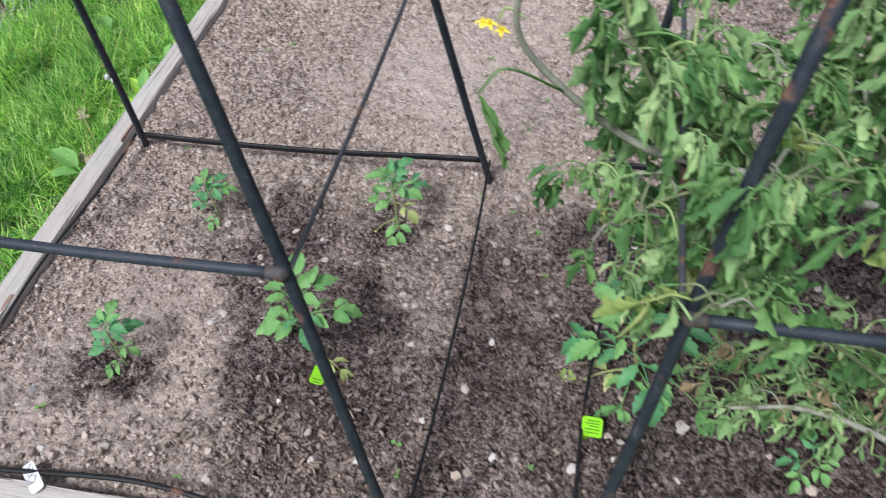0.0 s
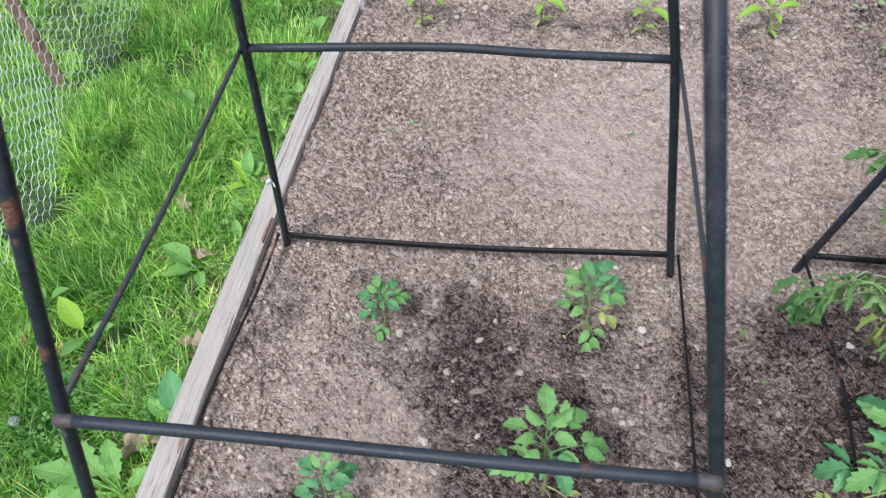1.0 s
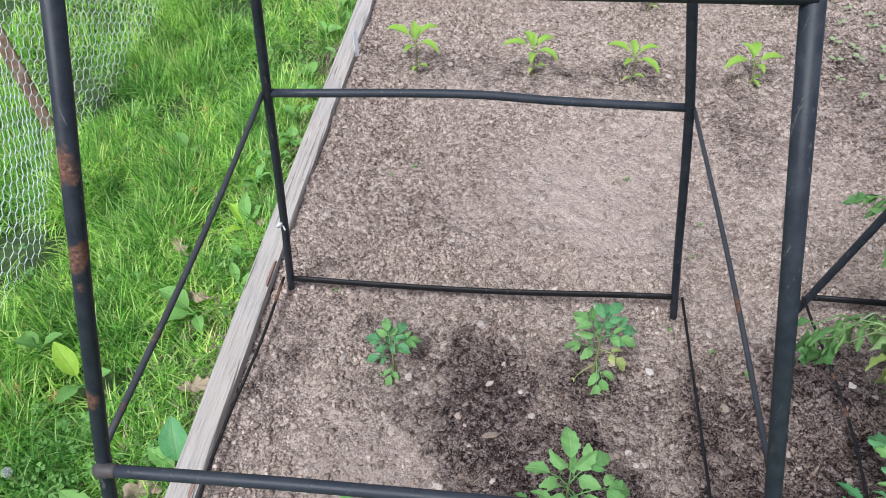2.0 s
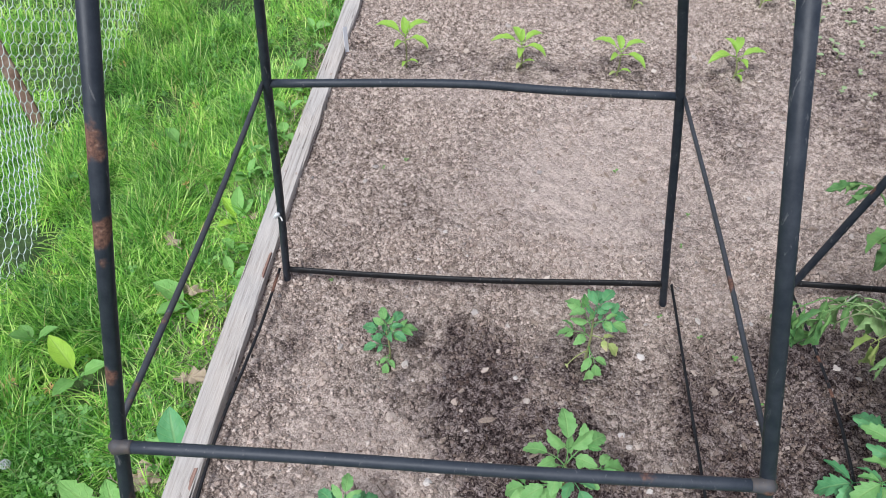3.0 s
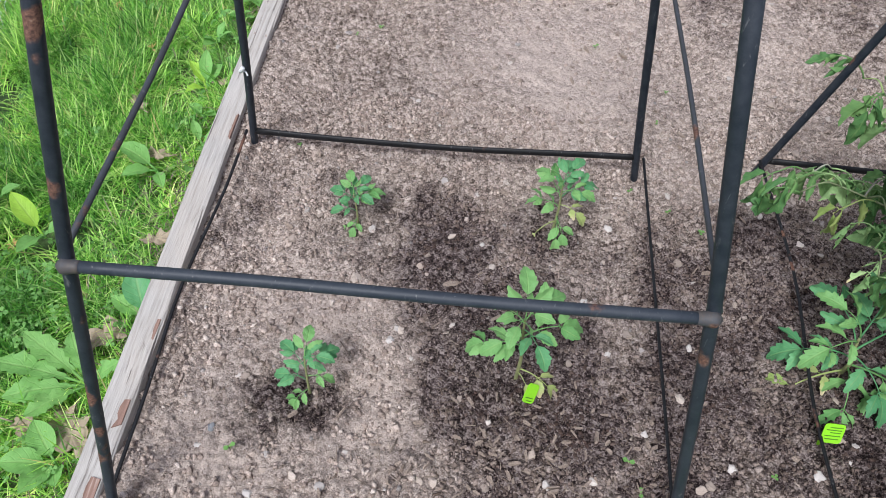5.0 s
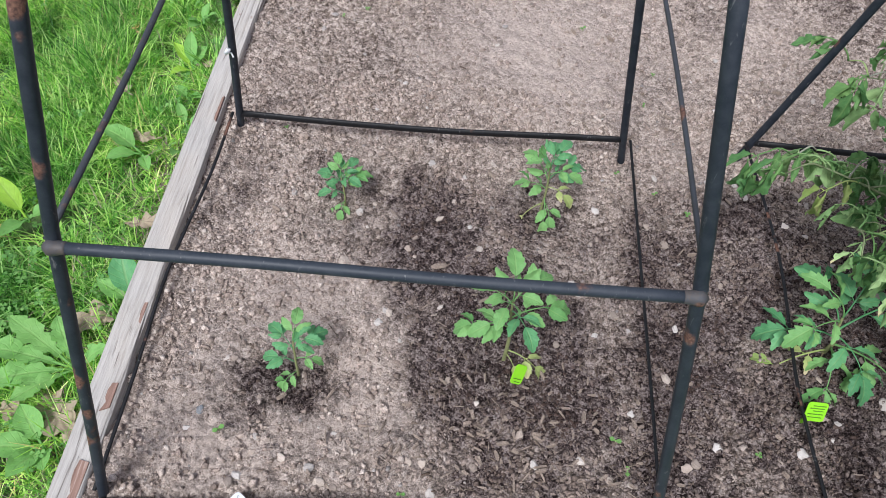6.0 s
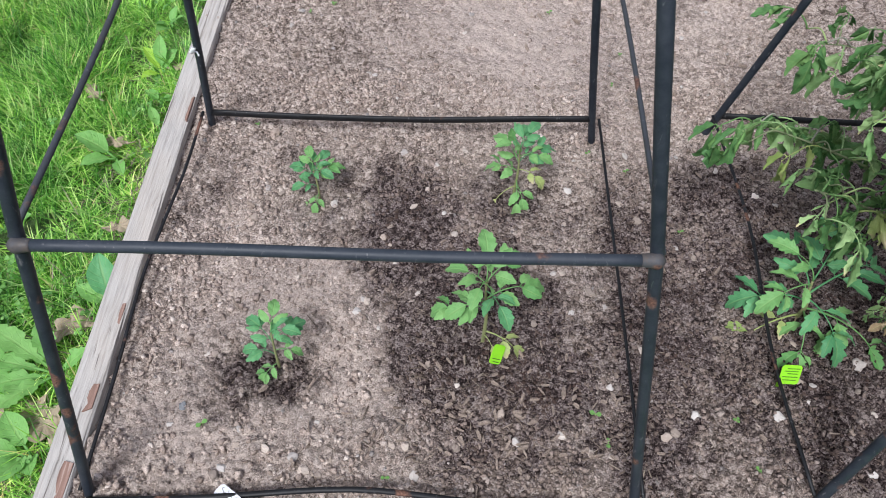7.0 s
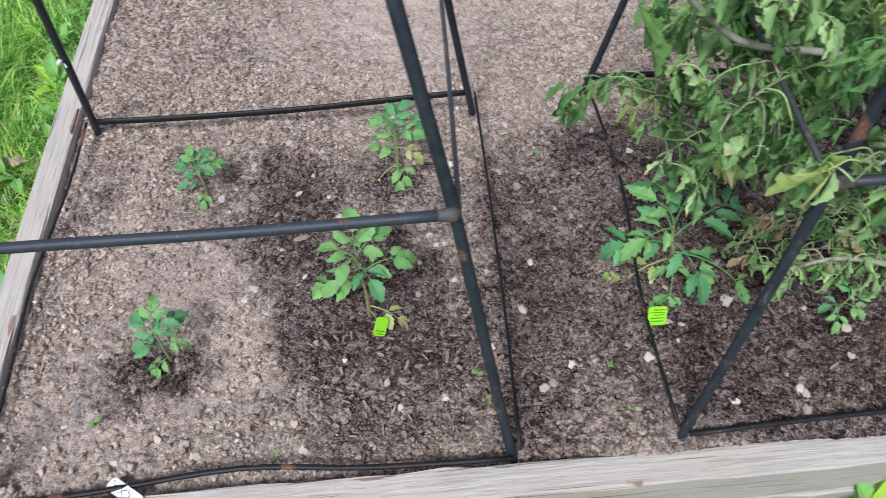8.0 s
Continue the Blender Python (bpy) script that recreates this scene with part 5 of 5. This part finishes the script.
def stone(x, y, size, mat, k):
    me = stone_shapes[k % 7]
    if not me.materials:
        me.materials.append(STONE)
    ob = new("stone", me)
    ob.parent = soil
    ob.matrix_basis = pose(x, y, ground_z(x, y) + size * 0.12, rng.uniform(-20, 20), rng.uniform(-20, 20), rng.uniform(0, 360)) @ Matrix.Scale(size, 4)
    if mat:
        ob.material_slots[0].link = 'OBJECT'
        ob.material_slots[0].material = mat
    return ob


for k, (x, y, s) in enumerate(((0.372, -0.157, 0.005), (0.257, -0.329, 0.0075), (0.561, -0.102, 0.007), (0.249, 0.143, 0.006), (0.784, -0.478, 0.0085), (0.689, -0.472, 0.007), (0.465, -0.508, 0.0075), (0.549, -0.321, 0.006), (0.83, -0.455, 0.007), (0.52, -0.24, 0.006), (0.66, -0.30, 0.006), (0.59, -0.43, 0.0055), (0.955, -0.54, 0.007), (0.87, -0.555, 0.008), (0.12, -0.555, 0.007), (0.045, -0.50, 0.006))):
    stone(x, y, s * 0.85, WHITE_STONE, k)
stone(0.055, -0.475, 0.0055, SLATE, 3)
for k in range(275):
    x, y = rng.uniform(0.0, 1.3), rng.uniform(-0.58, 0.9) if k % 3 else rng.uniform(-0.58, 0.0)
    stone(x + 0.02, y, rng.uniform(0.0032, 0.0066) * (1.4 if rng.random() < 0.15 else 1), None, k)

# larger pieces of bark mulch
for k in range(270):
    if k == 0:
        x, y, a, b = 0.332, -0.231, 0.030, 0.014
    elif k < 105:
        x, y, a, b = rng.gauss(0.46, 0.10), rng.gauss(-0.475, 0.05), rng.uniform(0.007, 0.022) * (1.4 if k < 6 else 1), rng.uniform(0.003, 0.0080)
    else:
        x, y, a, b = rng.uniform(0.02, 1.3), rng.uniform(-0.57, 0.8), rng.uniform(0.007, 0.022), rng.uniform(0.003, 0.008)
    y = max(y, -0.575)
    g = Geo()
    r = random.Random(900 + k)
    outline = [(a / 2 * math.cos(t) * r.uniform(0.65, 1.15), b / 2 * math.sin(t) * r.uniform(0.6, 1.25)) for t in [2 * math.pi * (j + r.uniform(-0.3, 0.3)) / 7 for j in range(7)]]
    outline = [(min(max(p, -a * 0.40), a * 0.42), min(max(q * 0.8, -b * 0.27), b * 0.29)) for p, q in outline]
    h = r.uniform(0.0012, 0.003)
    g.add([(p, q, -h) for p, q in outline] + [(p * 0.9, q * 0.85, h + r.uniform(-0.0006, 0.0006)) for p, q in outline], [tuple(range(7))[::-1], tuple(range(7, 14))] + [(j, (j + 1) % 7, 7 + (j + 1) % 7, 7 + j) for j in range(7)])
    ob = part("wood_chip", g, CHIP, soil, "", False)
    ob.matrix_basis = pose(x, y, ground_z(x, y) + 0.0048, r.uniform(-18, 18), r.uniform(-18, 18), r.uniform(0, 360))


# ---- loose cover of the bed and the lawn ----
OCTA = ([(1.1, 0.1, 0), (-0.9, 0.2, 0.1), (0.2, 0.9, 0.1), (0, -0.7, 0.25), (0.3, 0, 0.8), (-0.2, 0.1, -0.9)], [(0, 2, 4), (2, 1, 4), (1, 3, 4), (3, 0, 4), (2, 0, 5), (1, 2, 5), (3, 1, 5), (0, 3, 5)])
CUBE = ([(i, j, k) for k in (-1, 1) for j in (-1, 1) for i in (-1, 1)], [(0, 2, 3, 1), (4, 5, 7, 6), (0, 1, 5, 4), (2, 6, 7, 3), (0, 4, 6, 2), (1, 3, 7, 5)])
def strew(name, n, size, flat, mat, label, where, stretch=1.0, lift=0.25, tilt=0.5, base=CUBE, drift=1.0, power=2.6, washed=0.92):
    """Many small pieces lying on the soil, in one mesh."""
    x, y = where(n)
    keep = (x > -0.038 + 0.02 * (y + 0.606)) & (y > -0.592)
    keep &= nrng.random(len(x)) > washed * silt_at(x, y)
    keep &= nrng.random(len(x)) < drift + (1 - drift) * 2.2 * step01(-0.05, 0.25, fbm(x, y, 9, 3, 33))
    x, y = x[keep], y[keep]
    n = len(x)
    s = size[0] + (size[1] - size[0]) * nrng.random(n) ** power
    s = s * (1 - 0.35 * damp_at(x, y))
    z = soil_height(x, y) + s * lift
    rot = spin(n, tilt)
    sc = np.stack([s * nrng.uniform(0.7, 1.2, n), s * nrng.uniform(0.7, 1.2, n) * stretch, s * flat * nrng.uniform(0.7, 1.3, n)], -1)
    m = np.concatenate([rot * sc[:, None, :], np.stack([x, y, z], -1)[:, :, None]], -1)
    bv, bf = base
    damp = np.repeat(damp_at(x, y), len(bv))
    ob = new(name, many(name, bv, bf, m, mat, {"damp": damp}))
    return tagged(ob, label, name.replace("_", " "), kind="stuff")


near = lambda n: (np.concatenate([nrng.uniform(-0.03, 1.3, n // 2), nrng.uniform(-0.03, 1.15, n - n // 2)]), np.concatenate([nrng.uniform(-0.59, 1.1, n // 2), nrng.uniform(-0.59, 0.15, n - n // 2)]))
mulchy = lambda n: (np.concatenate([nrng.normal(0.45, 0.16, n // 2), nrng.uniform(0.0, 1.3, n - n // 2)]), np.concatenate([nrng.normal(-0.46, 0.10, n // 2), nrng.uniform(-0.59, 0.9, n - n // 2)]))
for k in range(3):
    strew("soil_crumbs", 17000, (0.0008, 0.0038), 0.75, CRUMB, "loose clods of brown soil", near, 1.2, 0.35, 0.8, shard(5 + k), 0.4, 2.8, 0.55)
strew("soil_grains", 90000, (0.0006, 0.0017), 0.8, CRUMB, "loose crumbs of brown soil", near, 1.3, base=OCTA, drift=0.5, washed=0.2)
for k in range(2):
    strew("pebbles", 4200, (0.0006, 0.0036), 0.6, PEBBLE, "small tan and white pebbles in the soil", near, 1.3, 0.1, 0.4, shard(20 + k), power=4.5)
strew("wood_mulch", 4200, (0.0004, 0.0017), 0.4, CHIP, "scattered flakes of bark mulch", mulchy, 3.4, 0.5, 0.3, CUBE)
strew("straw", 700, (0.0003, 0.0008), 1.0, STRAW, "scattered bits of straw and dry roots", mulchy, 17.0, 2.0, 0.2, CUBE)


def blades(name, x, y, z, length, width, mat, label, lean=0.7, category="grass"):
    """Grass: each blade a narrow strip in three bends."""
    n = len(x)
    head = nrng.uniform(0, 2 * np.pi, n) + 2.2 * fbm(x, y, 6, 2, 91)
    bend = nrng.uniform(0.15, 1.5, n) * lean
    out = np.stack([np.cos(head), np.sin(head), np.zeros(n)], -1)
    side = np.stack([-np.sin(head), np.cos(head), np.zeros(n)], -1)
    base = np.stack([x, y, z], -1)
    pts = []
    ang = nrng.uniform(0.05, 0.55, n)
    pos = base
    rows = [(0.0, 1.0), (0.35, 0.95), (0.7, 0.7), (1.0, 0.0)]
    last = 0.0
    for t, w in rows:
        step = (t - last) * length
        a = ang + bend * t * 1.5
        pos = pos + (out * np.sin(a)[:, None] + np.array([0, 0, 1.0]) * np.cos(a)[:, None]) * step[:, None]
        last = t
        if w > 0:
            pts += [pos - side * (width * w / 2)[:, None], pos + side * (width * w / 2)[:, None]]
        else:
            pts.append(pos)
    co = np.stack(pts, 1)
    faces = [(0, 1, 3, 2), (2, 3, 5, 4), (4, 5, 6)]
    ident = np.zeros((n, 3, 4))
    me = many(name, np.zeros((7, 3)), faces, ident, mat, {"leaf_s": np.tile([0, 0, 0.35, 0.35, 0.7, 0.7, 1.0], n)}, co)
    ob = new(name, me)
    return tagged(ob, label, category, kind="stuff")


n = 270000
gx = -0.07 - np.abs(np.concatenate([nrng.normal(0, 0.58, n * 3 // 4), nrng.normal(0, 1.6, n - n * 3 // 4)]))
gy = np.concatenate([nrng.normal(0.25, 0.62, n * 3 // 4), nrng.normal(0.8, 1.6, n - n * 3 // 4)])
thin = fbm(gx, gy, 9, 3, 61)
keep = (gx < -0.087 + 0.02 * (gy + 0.606)) & (nrng.random(n) < 0.56 + 2.2 * thin)
gx, gy, thin = gx[keep], gy[keep], thin[keep]
blades("grass", gx, gy, lawn_height(gx, gy) - 0.004, nrng.uniform(0.028, 0.088, len(gx)) * (1 + 1.3 * thin), nrng.uniform(0.0008, 0.0030, len(gx)), GRASS, "green lawn grass with a few straw-coloured blades", 1.2)
n = 14000
gx, gy = nrng.normal(1.1, 0.75, n), -0.66 - np.abs(nrng.normal(0, 0.3, n))
blades("grass", gx, gy, lawn_height(gx, gy) - 0.004, nrng.uniform(0.03, 0.08, n), nrng.uniform(0.0016, 0.0036, n), GRASS, "green lawn grass at the near end of the bed", 0.9)

n = 5200
gx, gy = -0.085 - np.abs(nrng.normal(0, 0.075, n)), nrng.uniform(-0.7, 1.4, n)
gx = gx + 0.02 * (gy + 0.606)
blades("thatch", gx, gy, lawn_height(gx, gy) + nrng.uniform(0.0, 0.03, n), nrng.uniform(0.02, 0.07, n), nrng.uniform(0.0008, 0.0018, n), STRAW, "dead straw-coloured grass along the board", 3.0, "dead grass")

# clover among the grass
cl = Geo()
for k in range(3):
    cl.leaf(pose(0, 0, 0, 0, 0, 120 * k), 1.0, 0.95, 4, 0, 0.15, 0.35, 0, 0.62)
patches = np.array([(-0.26, -0.22, 0.06), (-0.27, -0.30, 0.05), (-0.14, -0.24, 0.03), (-0.42, -0.27, 0.06), (-0.35, -0.42, 0.07), (-0.16, 0.42, 0.06), (-0.19, 0.6, 0.07), (-0.3, 0.75, 0.08), (-0.24, 0.95, 0.08), (-0.13, 0.15, 0.05), (-0.45, 0.1, 0.08), (-0.22, -0.53, 0.06), (-0.5, 0.5, 0.1)])
pick = nrng.integers(0, len(patches), 620)
cx = patches[pick, 0] + nrng.normal(0, 1, 620) * patches[pick, 2]
cy = patches[pick, 1] + nrng.normal(0, 1, 620) * patches[pick, 2]
keep = cx < -0.095 + 0.02 * (cy + 0.606)
cx, cy = cx[keep], cy[keep]
size = nrng.uniform(0.0045, 0.0095, len(cx))
m = np.concatenate([spin(len(cx), 0.35) * size[:, None, None], np.stack([cx, cy, lawn_height(cx, cy) + nrng.uniform(0.025, 0.055, len(cx))], -1)[:, :, None]], -1)
ob = new("clover", many("clover", cl.v, cl.f, m, CLOVER, {"leaf_u": np.tile(cl.u, len(cx)), "leaf_s": np.tile(cl.s, len(cx))}))
tagged(ob, "patches of clover and round-leaved weeds in the grass", "clover", kind="stuff")
